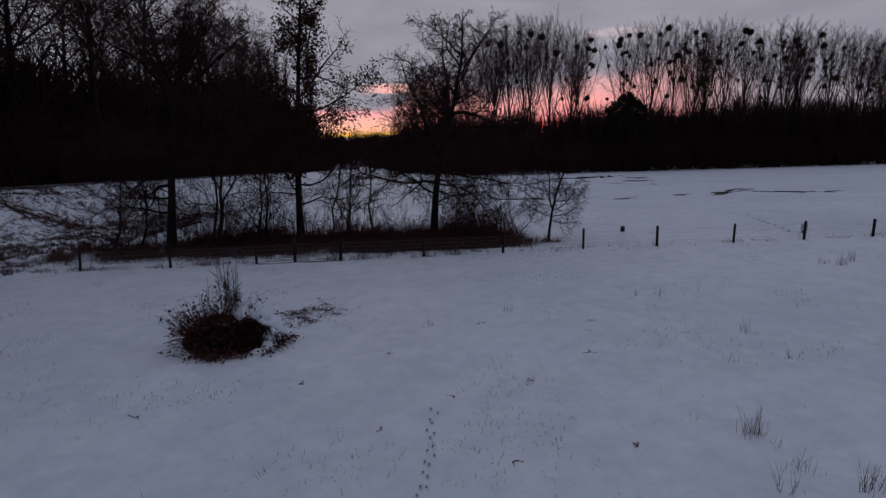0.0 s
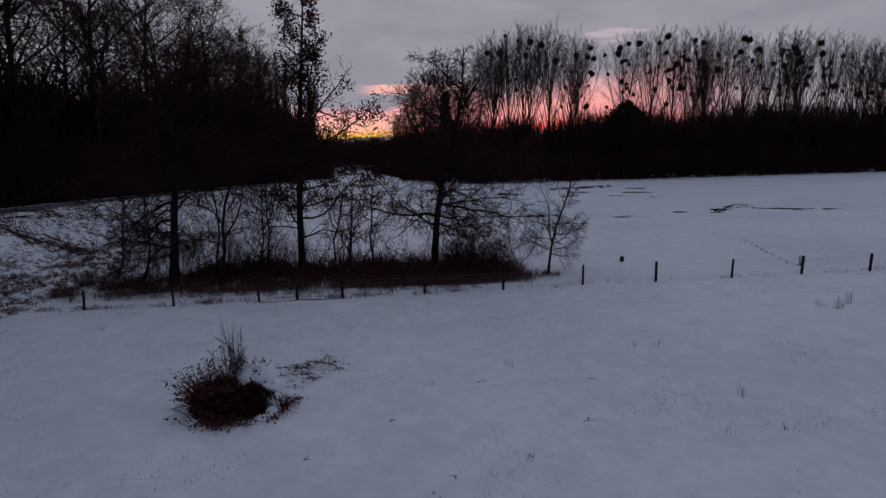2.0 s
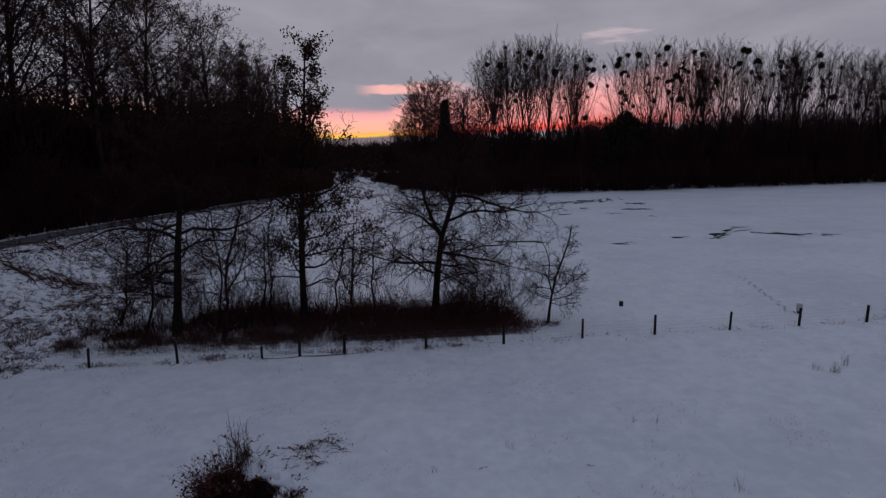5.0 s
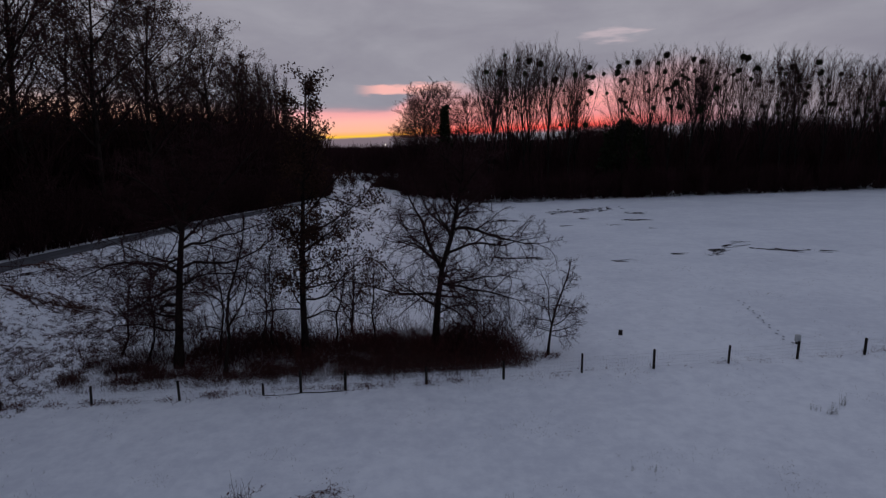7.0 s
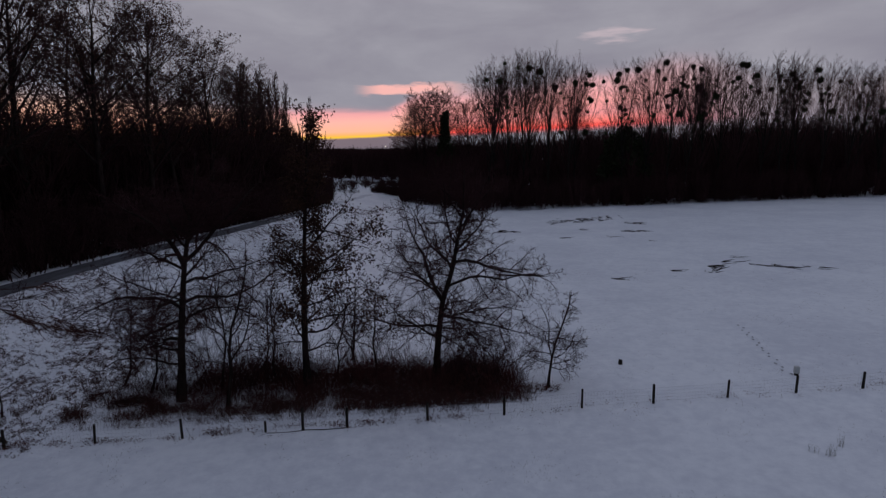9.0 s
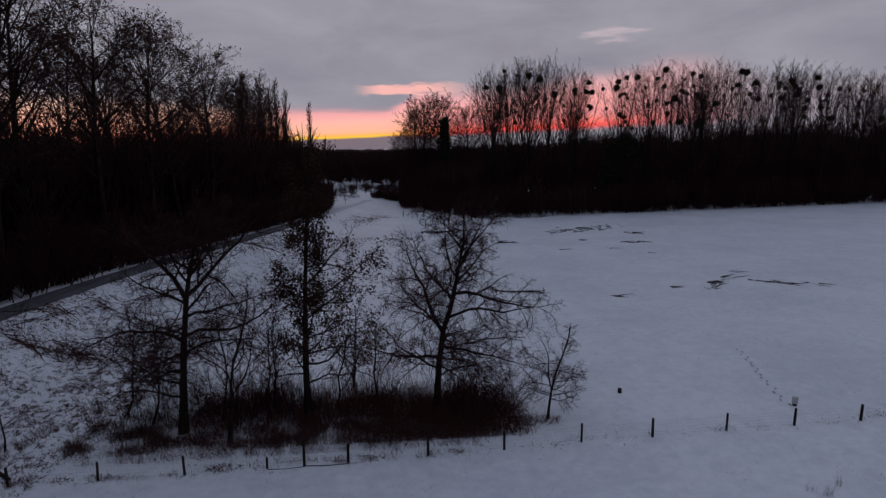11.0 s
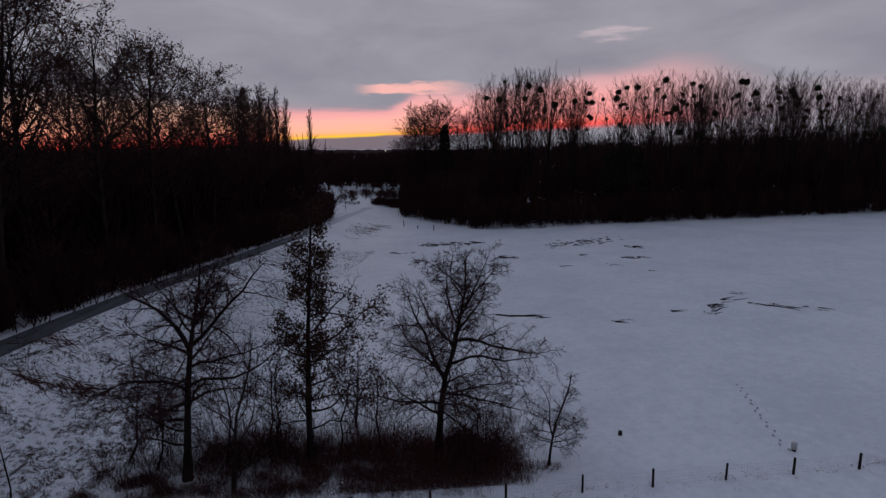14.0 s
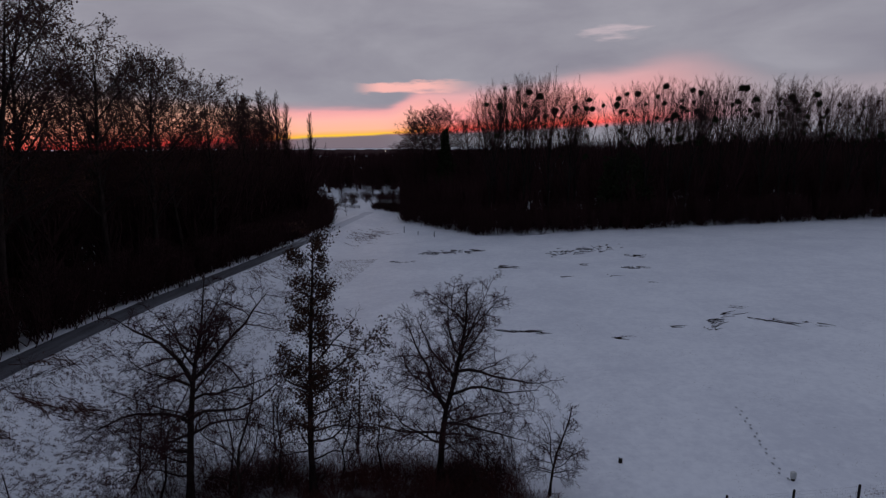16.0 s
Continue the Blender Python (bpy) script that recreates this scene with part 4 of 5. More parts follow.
# ---- bush in the near field ----
def mound(name, cx, cy, rx, ry, h, mat, seed, jag=0.2, n=26):
    verts, faces = [], []
    rings = n // 2
    for j in range(rings + 1):
        t = j / rings * 0.5 * math.pi
        for i in range(n):
            a = i / n * 2 * math.pi
            k = 1 + jag * noise.noise(Vector((math.cos(a) * 2 + seed, math.sin(a) * 2, t * 2))) + 0.5 * jag * noise.noise(Vector((math.cos(a) * 6 + seed, math.sin(a) * 6, t * 6)))
            verts.append((cx + rx * k * math.cos(a) * math.cos(t), cy + ry * k * math.sin(a) * math.cos(t), h * k * math.sin(t) - (0.1 if j == 0 else 0)))
    for j in range(rings):
        for i in range(n):
            a, b = j * n + i, j * n + (i + 1) % n
            faces.append((a, b, b + n, a + n))
    return mesh_of(name, verts, faces, mat)


bx, by = -5.9, 16.25
bush = thing("bush", (bx, by, land(bx, by)), "dark brown bramble bush with a matted half-dead dome in snow", "bush")
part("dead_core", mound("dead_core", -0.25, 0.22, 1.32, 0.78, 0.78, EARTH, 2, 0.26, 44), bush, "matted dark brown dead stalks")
rng = random.Random(31)
# stalks hanging over the dead face
st = Store()
for _ in range(900):
    a, reach = rng.uniform(0, 6.28), rng.uniform(0.88, 1.1)
    t0 = rng.uniform(0.15, 1.3)
    pts = []
    for k in range(5):
        t = t0 - k * rng.uniform(0.12, 0.24)
        wob = rng.gauss(0, 0.16)
        pts.append(Vector((-0.25 + 1.36 * reach * math.cos(a + wob) * math.cos(t), 0.2 + 0.82 * reach * math.sin(a + wob) * math.cos(t), max(-0.02, 0.92 * reach * math.sin(t)))))
    st.add(pts, taper(0.011, 0.004, 5))
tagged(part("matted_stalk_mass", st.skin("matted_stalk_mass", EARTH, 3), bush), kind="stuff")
litter = []
for _ in range(420):
    a, t = rng.uniform(1.6, 5.2), rng.random() * 1.4
    litter.append((Vector((-0.25 + 1.34 * math.cos(a) * math.cos(t), 0.2 + 0.8 * math.sin(a) * math.cos(t), 0.92 * math.sin(t))), Vector((0, 0, 1))))
tagged(part("leaf_litter", leaf_cloud(rng, "leaf_litter", litter, BRAMBLE, 2, 0.08, 0.05), bush), kind="stuff")
# leafy canes heaped over one side, a sparse fringe in front, curled sprays along the far rim
st, tips = Store(), []


def cane(x, y, z, dx, dy, dz, size, bend, leafy):
    pts = stem(rng, (x, y, z), (dx, dy, dz), size, 6, 0.14, bend)
    pts = [Vector((p.x, p.y, max(p.z, -0.01))) for p in pts]
    st.add(pts, taper(0.010, 0.004, 6))
    tips.extend((p, Vector((0, 0, 1))) for p in pts[2:] if rng.random() < leafy)


for _ in range(820):
    r, a = math.sqrt(rng.random()), rng.uniform(0, 6.28)
    lean = rng.uniform(0.05, 0.9)
    cane(-0.75 + 0.80 * r * math.cos(a), 0.45 + 0.7 * r * math.sin(a), -0.05, math.cos(a) * lean, math.sin(a) * lean, 1, (2.15 - 0.95 * r) * rng.uniform(0.35, 1.05), -0.045, 0.5)
for _ in range(50):
    a = rng.uniform(2.2, 4.2)
    cane(-1.0 + rng.gauss(0, 0.2), 0.1 + rng.gauss(0, 0.35), 0.1, math.cos(a), math.sin(a) * 0.6, 0.7, rng.uniform(0.5, 1.25), -0.14, 0.45)
for _ in range(150):
    a = rng.uniform(3.6, 5.8)
    cane(rng.gauss(-0.45, 0.42), -0.72 + rng.gauss(0, 0.16), -0.03, math.cos(a) * 0.6, math.sin(a) * 0.6, 0.8, rng.uniform(0.25, 0.62), -0.2, 0.45)
for x, y in ((0.35, 1.2), (0.75, 1.15), (1.0, 0.85), (1.12, 0.4), (1.02, 0.05), (1.08, -0.3), (0.95, -0.5), (1.25, 0.65)):
    for _ in range(16):
        a = rng.uniform(0, 6.28)
        cane(x + rng.gauss(0, 0.08), y + rng.gauss(0, 0.08), 0.05, math.cos(a) * 0.7, math.sin(a) * 0.7, 1, rng.uniform(0.25, 0.62), -0.3, 0.5)
tagged(part("cane_mass", st.skin("cane_mass", BRAMBLE, 3), bush), kind="stuff")
tagged(part("foliage", leaf_cloud(rng, "foliage", tips, BRAMBLE, 1, 0.105, 0.05), bush, "brown curled leaves"), kind="stuff")
st = Store()
for _ in range(30):
    a, lean = rng.uniform(0, 6.28), rng.uniform(0.0, 0.13)
    pts = stem(rng, (-0.36 + rng.gauss(0, 0.15), 0.55 + rng.gauss(0, 0.12), 0.8), (math.cos(a) * lean, math.sin(a) * lean, 1), rng.uniform(0.6, 2.0), 6, 0.05, 0.0)
    st.add(pts, taper(0.009, 0.004, 6))
    for k in range(7):
        p, t, _ = along(pts, rng.uniform(0.25, 0.8))
        st.add(stem(rng, p, side_way(rng, t, 0.75, rng.uniform(0, 6.28)), rng.uniform(0.15, 0.42), 4, 0.1, 0.03), [0.005, 0.0045, 0.004, 0.003])
tagged(part("shoot_mass", st.skin("shoot_mass", TWIG, 3), bush, "thin upright bare shoots"), kind="stuff")
for k, (x, y, z, s, h) in enumerate([(0.62, 0.55, 0.58, 0.62, 0.56), (0.98, 0.40, 0.46, 0.48, 0.44), (0.36, 0.72, 0.6, 0.50, 0.52), (1.12, 0.22, 0.25, 0.32, 0.40), (1.20, -0.10, 0.05, 0.24, 0.42),
                                     (1.30, -0.38, 0.0, 0.20, 0.28), (1.10, -0.55, 0.0, 0.22, 0.14), (1.42, 0.62, 0.0, 0.34, 0.40), (-0.05, -0.1, 0.74, 0.09, 0.12), (-0.5, -0.2, 0.6, 0.08, 0.10)]):
    pad = part("snow_pad", mound("snow_pad", 0, 0, s * 1.2, s, h, SNOW, 5 + k, 0.35, 18), bush, "pillow of snow lying on the stalks")
    pad.location = (x - 0.4, y + 0.05, z)


def sprawl(at, seed, label, reach, count, arch, name="bramble_trail"):
    """A few arching canes with leaves."""
    rng = random.Random(seed)
    x, y = at
    ob = thing(name, (x, y, land(x, y)), label, "bramble")
    st, tips = Store(), []
    for _ in range(count):
        a = rng.uniform(0, 6.28)
        pts = stem(rng, (rng.gauss(0, reach * 0.4), rng.gauss(0, reach * 0.3), -0.02), (math.cos(a), math.sin(a) * 0.6, 1.3), arch * rng.uniform(0.5, 1.1), 7, 0.12, -0.32)
        pts = [Vector((p.x, p.y, max(p.z, 0.0))) for p in pts]
        st.add(pts, taper(0.010, 0.005, 7))
        tips += [(p, Vector((0, 0, 1))) for p in pts[2:] if rng.random() < 0.3]
    tagged(part("cane_mass", st.skin("cane_mass", BRAMBLE, 3), ob), kind="stuff")
    tagged(part("foliage", leaf_cloud(rng, "foliage", tips, BRAMBLE, 2, 0.08 if name != "sprig" else 0.045, 0.05 if name != "sprig" else 0.025), ob), kind="stuff")
    return ob


for k, (x, y, n) in enumerate([(-4.75, 19.5, 7), (-4.4, 19.6, 10), (-4.1, 19.0, 9), (-3.95, 20.1, 12), (-3.5, 19.9, 8), (-3.2, 19.4, 7), (-3.7, 18.5, 8), (-4.7, 18.9, 4)]):
    sprawl((x - 0.55, y), 140 + k, "clump of arching bramble canes in the snow", 0.22, n, 0.8)
sprawl((-5.5, 18.2), 43, "arching bramble canes in the snow", 0.3, 5, 0.6)
sprawl((-7.0, 20.2), 44, "low bramble sprig in the snow", 0.15, 4, 0.4)


def tuft(at, seed, height, blades, reach=0.10, droop=-0.06, label="dry grass tuft standing out of the snow", mat=DRY_GRASS, name="grass_tuft"):
    rng = random.Random(seed)
    x, y = at
    st = Store()
    for _ in range(blades):
        a, lean = rng.uniform(0, 6.28), rng.uniform(0.02, 0.35)
        pts = stem(rng, (rng.gauss(0, reach), rng.gauss(0, reach), -0.03), (math.cos(a) * lean, math.sin(a) * lean, 1), height * rng.uniform(0.4, 1.1), 4, 0.08, droop)
        st.add(pts, taper(0.0046, 0.0018, 4))
    ob = new(name, st.skin(name, mat, 3))
    ob.location = (x, y, land(x, y))
    return tagged(ob, label, "grass", "tufts in the snow")


TUFTS = [(6.05, 10.44, 0.62, 26), (5.85, 10.5, 0.45, 14), (6.24, 10.1, 0.2, 10), (6.14, 9.24, 0.35, 16), (6.8, 8.54, 0.6, 22), (5.52, 8.6, 0.5, 12), (9.03, 14.33, 0.3, 12), (8.89, 16.41, 0.45, 14),
         (7.37, 14.32, 0.42, 10), (7.97, 20.99, 0.4, 10), (7.16, 21.07, 0.4, 6), (17.57, 25.2, 0.6, 30), (17.0, 25.6, 0.4, 18), (18.6, 26.0, 0.6, 20), (2.24, 19.26, 0.35, 10), (-0.43, 17.8, 0.3, 10), (5.17, 11.2, 0.2, 6)]
for k, (x, y, h, c) in enumerate(TUFTS):
    tuft((x, y), 200 + k, h, c)
SPRIGS = [(1.18, 18.06), (4.72, 18.0), (2.14, 13.32), (1.26, 9.69), (-3.49, 13.39), (-6.69, 11.88), (-1.25, 11.04), (3.92, 15.11), (3.63, 10.12), (-1.54, 15.36), (0.21, 12.53)]
for k, (x, y) in enumerate(SPRIGS):
    sprawl((x, y), 300 + k, "small withered sprig poking through the snow", 0.05, 3, 0.22, "sprig")


# ---- dead wood lying in the far field ----
def brash(ax, ay, bx, by, seed, count, label="low line of dead branches half under the snow", r=0.042, loose=1.0):
    rng = random.Random(seed)
    cx, cy = (ax + bx) / 2, (ay + by) / 2
    ob = thing("brushwood", (cx, cy, land(cx, cy)), label, "brushwood")
    for _ in range(count):
        st = Store()
        f = rng.random()
        x, y = ax + (bx - ax) * f + rng.gauss(0, 0.8) * loose, ay + (by - ay) * f + rng.gauss(0, 1.7) * loose
        a = math.atan2(by - ay, bx - ax) + rng.gauss(0, 0.45) * loose
        size = rng.uniform(0.4, 2.2)
        z = land(x, y) - land(cx, cy) + rng.uniform(-0.02, 0.045)
        st.add(stem(rng, (x - cx, y - cy, z), (math.cos(a), math.sin(a), rng.uniform(-0.02, 0.03)), size, 4, 0.05, 0.0), taper(r * rng.uniform(0.5, 1.7), 0.010, 4))
        part("stick", st.skin("stick", BARK, 5), ob)
    return ob


for k, (ax, ay, bx, by, count, r, loose) in enumerate([
        (37.2, 75.3, 39.0, 74.9, 5, 0.04, 0.2), (34.3, 71.5, 36.5, 71.8, 7, 0.05, 0.25), (31.4, 68.5, 33.2, 69.2, 14, 0.06, 0.25), (29.8, 65.1, 31.8, 66.7, 8, 0.045, 0.3), (37.1, 70.1, 38.6, 68.6, 9, 0.055, 0.25),
        (39.1, 69.4, 41.0, 67.0, 16, 0.055, 0.35), (42.8, 68.5, 43.9, 66.6, 6, 0.04, 0.4), (26.3, 67.2, 27.0, 67.2, 4, 0.06, 0.2), (18.6, 64.0, 19.7, 63.6, 8, 0.045, 0.25), (5.9, 68.0, 11.1, 66.7, 26, 0.06, 0.16),
        (31.8, 103.5, 36.0, 102.9, 14, 0.06, 0.4), (35.4, 115.4, 39.7, 113.8, 16, 0.07, 0.4), (25.0, 107.2, 25.9, 107.2, 5, 0.06, 0.4), (27.4, 97.6, 28.4, 97.6, 4, 0.06, 0.4), (33.0, 91.2, 34.0, 91.2, 3, 0.05, 0.4),
        (21.4, 119.2, 37.2, 127.3, 70, 0.08, 1.1), (-5.0, 126.0, 7.5, 126.2, 55, 0.09, 0.8), (9.4, 107.4, 12.8, 106.9, 16, 0.085, 0.35), (-11.3, 116.7, -6.2, 115.0, 12, 0.06, 0.4), (19.0, 97.0, 20.2, 96.8, 4, 0.05, 0.4)]):
    brash(ax, ay, bx, by, 400 + k, int(count * 1.4), r=r * 1.15, loose=loose)
# bare cut tops propped at the edge of the wood
for k, (x, y) in enumerate([(20.6, 149.0), (24.6, 149.6)]):
    heap = thing("brush_heap", (x, y, land(x, y)), "heap of pale cut branches at the edge of the wood", "brushwood")
    rng = random.Random(450 + k)
    for _ in range(16):
        st = Store()
        a = rng.uniform(-0.5, 0.5) + (0 if rng.random() < 0.6 else 3.14)
        st.add(stem(rng, (rng.gauss(0, 1.4), rng.gauss(0, 0.6), 0.0), (math.cos(a), math.sin(a), rng.uniform(0.05, 0.7)), rng.uniform(1.2, 3.4), 4, 0.12, -0.05), taper(0.05, 0.02, 4))
        part("branch", st.skin("branch", PALE_WOOD, 4), heap)

def bank_brash(cx, cy, seed, count, length, slope, spread_x, spread_y, label):
    """Cut branches dragged down the bank, lying across one another."""
    rng = random.Random(seed)
    ob = thing("brushwood", (cx, cy, land(cx, cy)), label, "brushwood")
    for _ in range(count):
        st = Store()
        x, y = cx + rng.gauss(0, spread_x), cy + rng.gauss(0, spread_y)
        a = radians(slope) + rng.gauss(0, 0.75)
        size = length * rng.uniform(0.2, 0.8)
        pts = stem(rng, (0, 0, 0), (math.cos(a), math.sin(a), 0), size, 5, 0.08, 0)
        lift = rng.uniform(-0.04, 0.25)
        pts = [Vector((p.x + x - cx, p.y + y - cy, land(x + p.x, y + p.y) + lift - land(cx, cy))) for p in pts]
        st.add(pts, taper(rng.uniform(0.014, 0.06), 0.010, 5))
        part("stick", st.skin("stick", STALK, 4), ob)
    return ob


for k, row in enumerate([(-31.4, 47.5, 110, 2.6, -32, 0.9, 0.5), (-34.0, 46.1, 70, 2.6, -6, 1.1, 0.35), (-36.4, 52.5, 60, 2.4, -20, 1.2, 0.8), (-34.6, 41.2, 60, 2.0, -20, 0.8, 0.6), (-34.4, 47.6, 30, 1.6, -40, 1.2, 1.0), (-35.0, 58.5, 30, 2.0, -50, 1.0, 2.0),
                         (-30.5, 98.0, 60, 4.0, -55, 1.6, 4.0), (-29.0, 106.0, 60, 4.0, -55, 1.6, 4.0), (-21.6, 150.0, 70, 5.0, -60, 2.0, 6.0), (-18.5, 160.0, 50, 5.0, -60, 2.0, 5.0), (-22.0, 71.0, 10, 1.6, -10, 0.8, 0.4)]):
    bank_brash(*row[:2], 500 + k, row[2], row[3], row[4], row[5], row[6], "cut branches lying down the snowy bank")
# the old furrow along the bank, lined with dead grass
brash(-36.9, 45.0, -31.5, 68.0, 520, 60, "thin dark line of dead grass along a furrow", 0.028, 0.2)
brash(-44.0, 20.0, -36.9, 45.0, 521, 50, "thin dark line of dead grass along a furrow", 0.028, 0.2)


def litter_place(rng):
    while True:
        y = rng.uniform(27, 120) if rng.random() < 0.4 else rng.uniform(27, 60)
        x = road_x(y) + 1.8 + rng.random() ** 0.8 * 17
        if 0.5 * noise.noise(Vector((x * 0.5, y * 0.5, 9))) + noise.noise(Vector((x * 2.4, y * 2.4, 3))) > rng.uniform(-0.1, 0.45):
            return x, y, 1.0


thicket("bank_grass", "tussocks and dead stalks showing through the snow on the bank", litter_place, 0.16, 36000, STALK, 33, 0.075, "grass")
def verge_place(rng):
    while True:
        x = rng.uniform(-30, 2) if rng.random() < 0.85 else rng.uniform(2, 28)
        y = float(np.interp(x, [-30, -18, 3.1, 28.2], [27.6, 28.3, 30.2, 32.7])) + rng.gauss(0.15, 0.3)
        if noise.noise(Vector((x * 0.8, y * 1.5, 6))) > rng.uniform(-0.1, 0.5):
            return x, y, 1.0


thicket("verge_grass", "trodden grass and leaves along the fence line", verge_place, 0.25, 1100, BRAMBLE, 34, 0.07, "grass", 0.006)
for ax, ay, bx, by in ((-9.4, 28.85, -7.4, 29.0), (-7.6, 29.05, -5.1, 29.2)):
    rail = thing("fallen_rail", (ax, ay, land(ax, ay)), "dark fallen fence rail lying in the snow", "rail")
    st = Store()
    st.add([Vector((0, 0, 0.03)), Vector(((bx - ax) * 0.5, (by - ay) * 0.5 - 0.06, 0.03)), Vector((bx - ax, by - ay, land(bx, by) - land(ax, ay) + 0.03))], [0.018, 0.03, 0.014])
    part("pole", st.skin("pole", POST_WOOD, 7), rail)
hand_tree((-25.2, 31.6), 71, "thin bare sapling on the snowy slope", [(0, 0, 0), (0.1, 0, 0.8), (0.0, 0, 1.8), (-0.1, 0, 2.8), (-0.25, 0, 3.8)], 0.05,
          [(0.4, 20, 45, 2.0, 0.0, 0.025), (0.55, 170, 50, 1.4, 0.0, 0.02), (0.7, 30, 50, 1.0, 0.0, 0.015)], [(4, 0.3, 40, 0.35, 0.6, 4, 0.12, 0.0, 0.008)])
thicket("hazel_thicket", "cluster of thin upright shoots on the bank", dome_place(-35.4, 47.6, 0.8, 0.5), 3.0, 22, TWIG, 72, 0.0, "shrub")

snag = thing("snag", (-23.6, 28.6, land(-23.6, 28.6)), "dead leaning log propped at the end of the fence", "dead wood")
st = Store()
st.add([Vector((0.9, 0, -0.05)), Vector((0.3, 0.05, 0.35)), Vector((-0.4, 0.1, 0.9)), Vector((-1.2, 0.1, 1.6))], [0.11, 0.10, 0.085, 0.06])
part("log", st.skin("log", BARK, 8), snag)

stump = thing("stump", (11.6, 37.35, land(11.6, 37.35)), "short dark post stump with snow on its top", "stump")
st = Store()
st.add([Vector((0, 0, -0.1)), Vector((0, 0, 0.1)), Vector((0.01, 0, 0.34)), Vector((0.01, 0, 0.36))], [0.15, 0.13, 0.12, 0.08])
part("wood", st.skin("wood", POST_WOOD, 10), stump)
part("snow_cap", mound("snow_cap", 0.01, 0, 0.11, 0.11, 0.05, SNOW, 3, 0.2, 12), stump).location = (0, 0, 0.355)


# short grass tips showing in patches over the whole pasture
def field_place(rng):
    while True:
        y = rng.uniform(5, 70) ** 1.0
        x = rng.uniform(-0.8 * y - 4, 0.8 * y + 4)
        s = x - road_x(y)
        if s > 12 and noise.noise(Vector((x * 0.35, y * 0.35, 4))) + 0.6 * noise.noise(Vector((x * 1.7, y * 1.7, 8))) > rng.uniform(0.15, 0.7):
            return x, y, 1.0


thicket("pasture_grass", "short dry grass tips breaking the snow", field_place, 0.16, 9000, DRY_GRASS, 35, 0.0, "grass", 0.005)


# ---- footprints ----
def tracks(ax, ay, bx, by, step, seed, label, size=0.11, gauge=0.12):
    """A line of prints: shallow bowls on the snow, the shade of the hollows put into their grey colour."""
    rng = random.Random(seed)
    length = math.hypot(bx - ax, by - ay)
    ux, uy = (bx - ax) / length, (by - ay) / length
    trail = thing("footprints", (ax, ay, land(ax, ay)), label, "footprints")
    rim, me = 10, None
    verts = [(math.cos(i / rim * 6.283) * size * 0.6, math.sin(i / rim * 6.283) * size * 1.2, 0.02) for i in range(rim)]
    verts += [(x * 0.8, y * 0.8, 0.012) for x, y, _ in verts[:rim]] + [(0, 0, 0.006)]
    faces = [(i, (i + 1) % rim, rim + (i + 1) % rim, rim + i) for i in range(rim)] + [(rim + i, rim + (i + 1) % rim, 2 * rim) for i in range(rim)]
    me = mesh_of("footprint", verts, faces, PRINT_SHADE)
    for k in range(int(length / step)):
        d = k * step
        side = gauge if k % 2 else -gauge
        x, y = ax + ux * d - uy * side + rng.gauss(0, 0.04), ay + uy * d + ux * side + rng.gauss(0, 0.04)
        ob = part("footprint", me, trail)
        ob.matrix_basis = Matrix.LocRotScale((x - ax, y - ay, land(x, y) + 0.012 - land(ax, ay)), Euler((0, 0, math.atan2(uy, ux) - 1.57 + rng.gauss(0, 0.15))), (1, rng.uniform(0.8, 1.2), 1))


tracks(-0.37, 8.0, -0.2, 12.0, 0.2, 1, "single line of small animal prints in the snow", 0.042, 0.045)
tracks(21.2, 34.8, 23.6, 46.0, 0.62, 2, "line of footprints leading off from the fence", 0.13)

marker = thing("marker_box", (21.6, 34.6, land(21.6, 34.6)), "small pale box with a dark foot behind the fence", "box")
me = bpy.data.meshes.new("box")
bm = bmesh.new()
bmesh.ops.create_cube(bm, size=1, matrix=Matrix.Translation((0, 0, 0.36)) @ Matrix.Diagonal((0.28, 0.24, 0.44, 1)))
bmesh.ops.bevel(bm, geom=bm.edges[:], offset=0.02, segments=2, affect="EDGES")
bm.to_mesh(me)
me.materials.append(BOARD)
part("box", me, marker)
st = Store()
st.add([Vector((0, 0, -0.1)), Vector((0, 0, 0.15))], [0.13, 0.12])
part("foot", st.skin("foot", POST_WOOD, 8), marker)

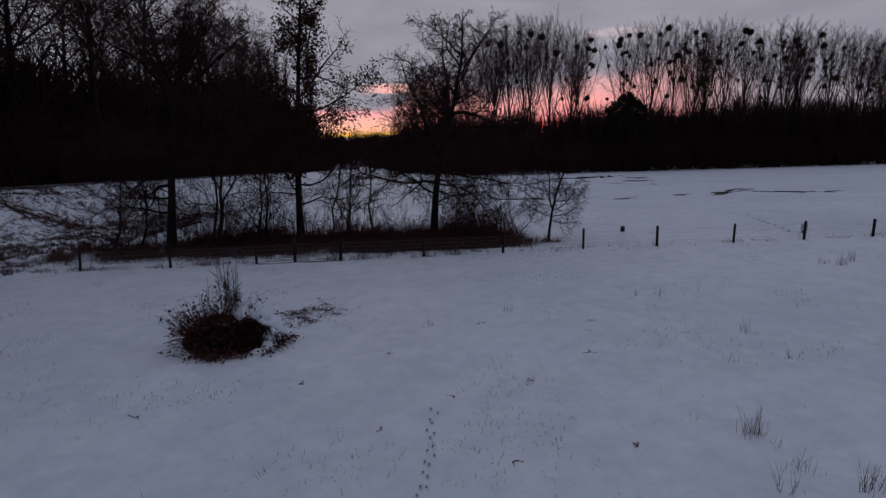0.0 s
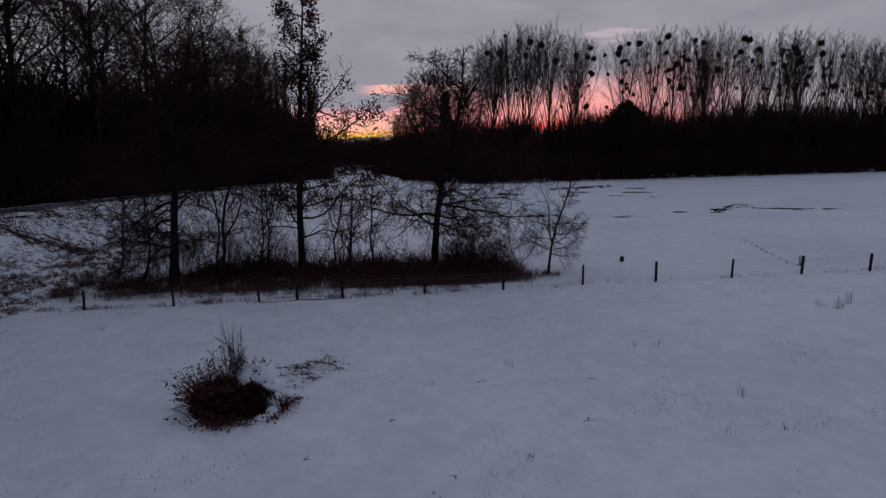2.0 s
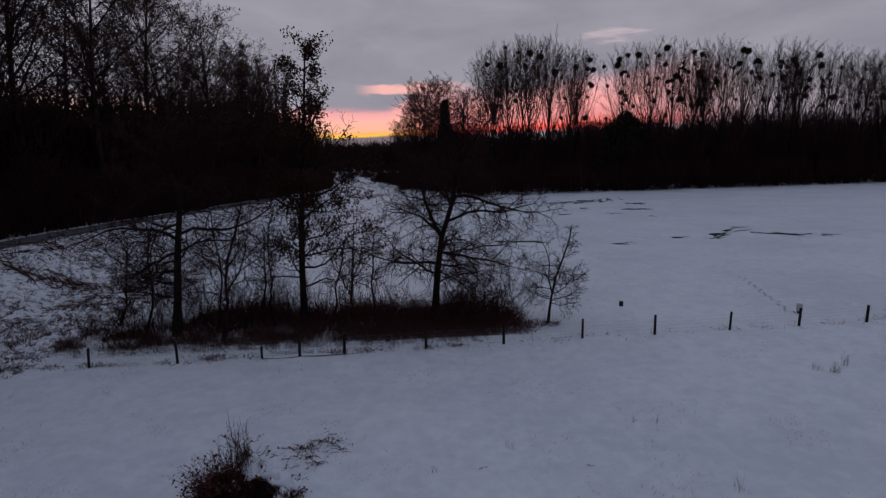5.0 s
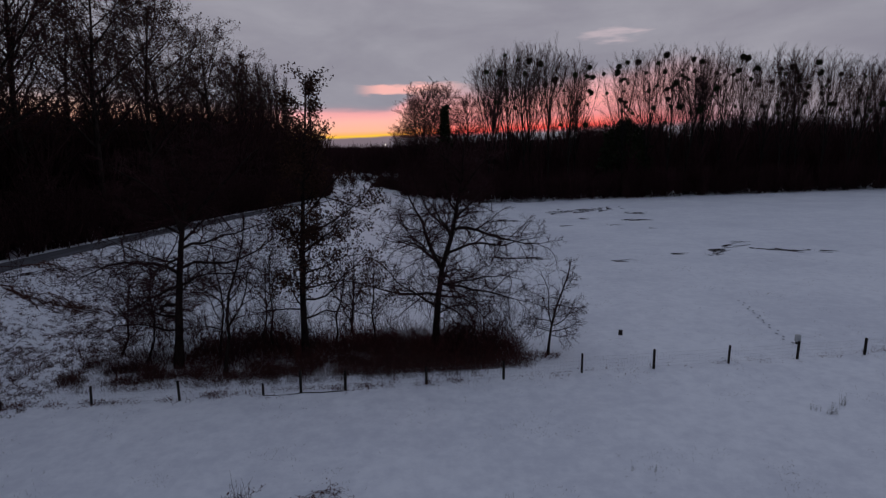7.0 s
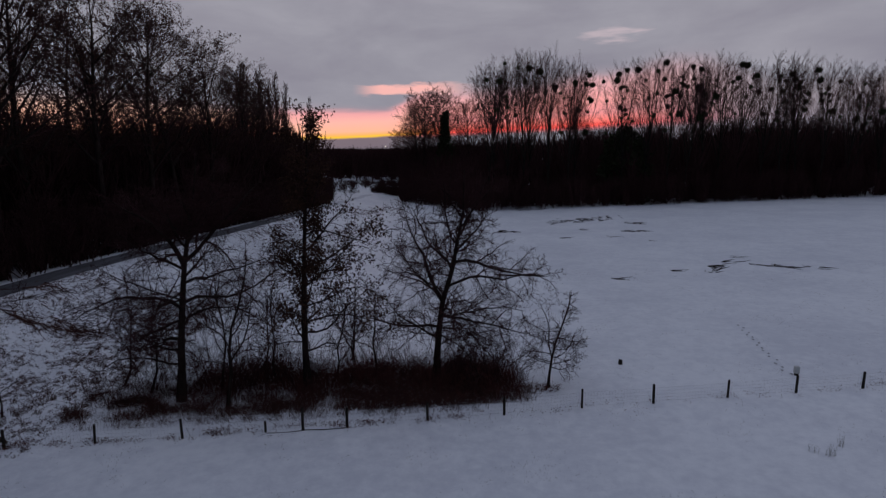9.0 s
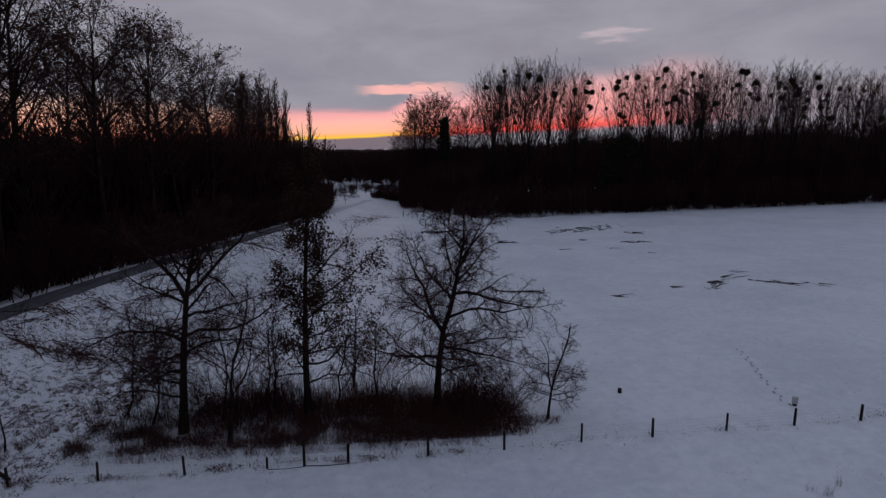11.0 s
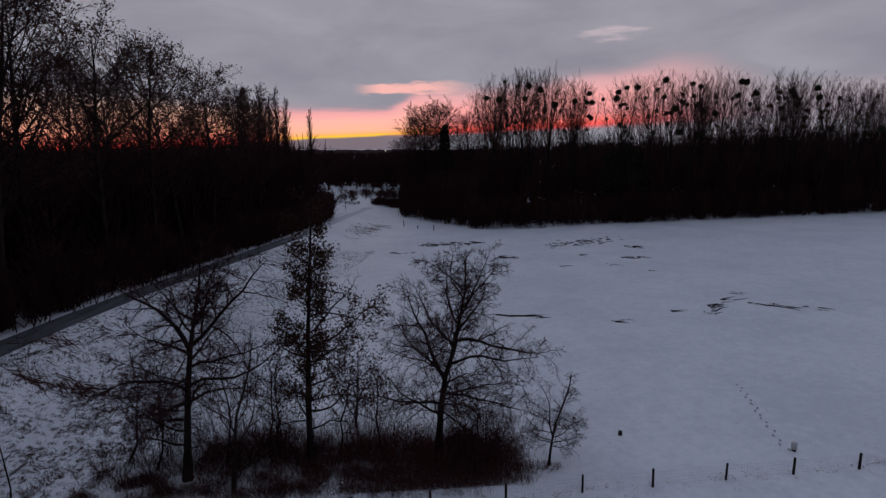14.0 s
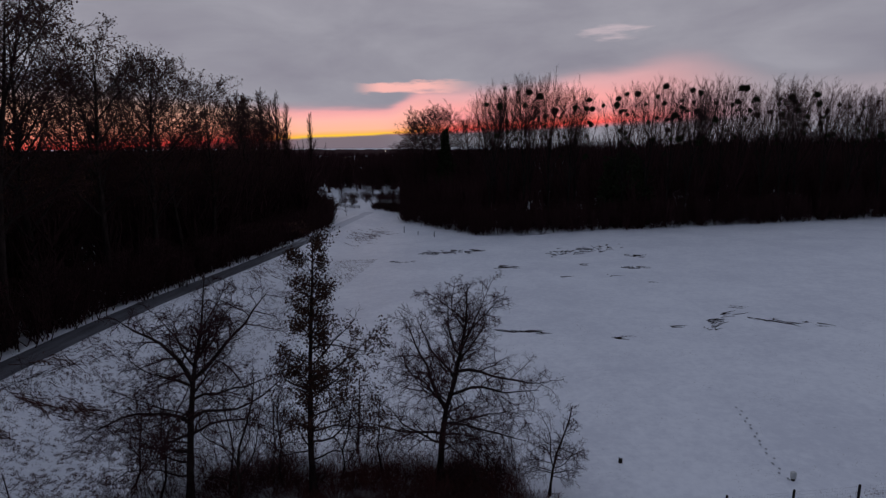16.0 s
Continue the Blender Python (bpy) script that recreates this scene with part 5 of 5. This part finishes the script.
# rail fence beyond the bend of the lane
far_fence = thing("rail_fence", (-42, 246, land(-42, 246)), "dark wooden rail fence beyond the bend of the lane", "fence")
ends = [(-50.4 + 2.4 * k, 256 - 2.8 * k) for k in range(8)]
for x, y in ends:
    st = Store()
    z = land(x, y) - land(-42, 246)
    st.add([Vector((x + 42, y - 246, z - 0.2)), Vector((x + 42, y - 246, z + 1.5))], [0.12, 0.10])
    part("post", st.skin("post", POST_WOOD, 6), far_fence)
for level in (0.5, 0.9, 1.3):
    st = Store()
    st.add([Vector((x + 42, y - 246, land(x, y) - land(-42, 246) + level)) for x, y in ends], [0.08] * len(ends))
    part("rail", st.skin("rail", POST_WOOD, 5), far_fence)

# old posts standing in the far field
for k, (x, y, h) in enumerate([(-10.9, 162.0, 1.7), (-2.4, 151.0, 1.5), (-6.8, 156.5, 0.9)]):
    stake = thing("field_stake", (x, y, land(x, y)), "lone dark wooden stake in the far snowfield", "stake", "stakes in the field")
    st = Store()
    st.add([Vector((0, 0, -0.2)), Vector((0.02, 0, h * 0.6)), Vector((0.05, 0, h)), Vector((0.05, 0, h + 0.02))], [0.11, 0.10, 0.09, 0.04])
    part("pole", st.skin("pole", POST_WOOD, 7), stake)

# two lamps burning far off beyond the woods
LAMP = bpy.data.materials.new("lamp_glow")
LAMP.use_nodes = True
glow_nodes = Nodes(LAMP.node_tree)
bulb_light = glow_nodes.add("ShaderNodeEmission")
bulb_light.inputs[0].default_value, bulb_light.inputs[1].default_value = (1.0, 0.78, 0.5, 1), 8.0
glow_nodes.put(glow_nodes.add("ShaderNodeOutputMaterial").inputs[0], bulb_light.outputs[0])
for x, y, z, r in ((-57.2, 600.0, 14.6, 0.3), (-89.3, 550.0, 9.9, 0.18)):
    lamp = thing("street_lamp", (x, y, land(x, y)), "distant street lamp burning warm white beyond the woods", "lamp", "far lamps")
    top = z - land(x, y)
    st = Store()
    st.add([Vector((0, 0, -0.3)), Vector((0, 0, top * 0.6)), Vector((0, 0, top))], [0.14, 0.11, 0.08])
    part("pole", st.skin("pole", POST_WOOD, 6), lamp)
    part("bulb", mound("bulb", 0, 0, r, r, r, LAMP, 1, 0.0, 12), lamp, "glowing lamp head").location = (0, 0, top)
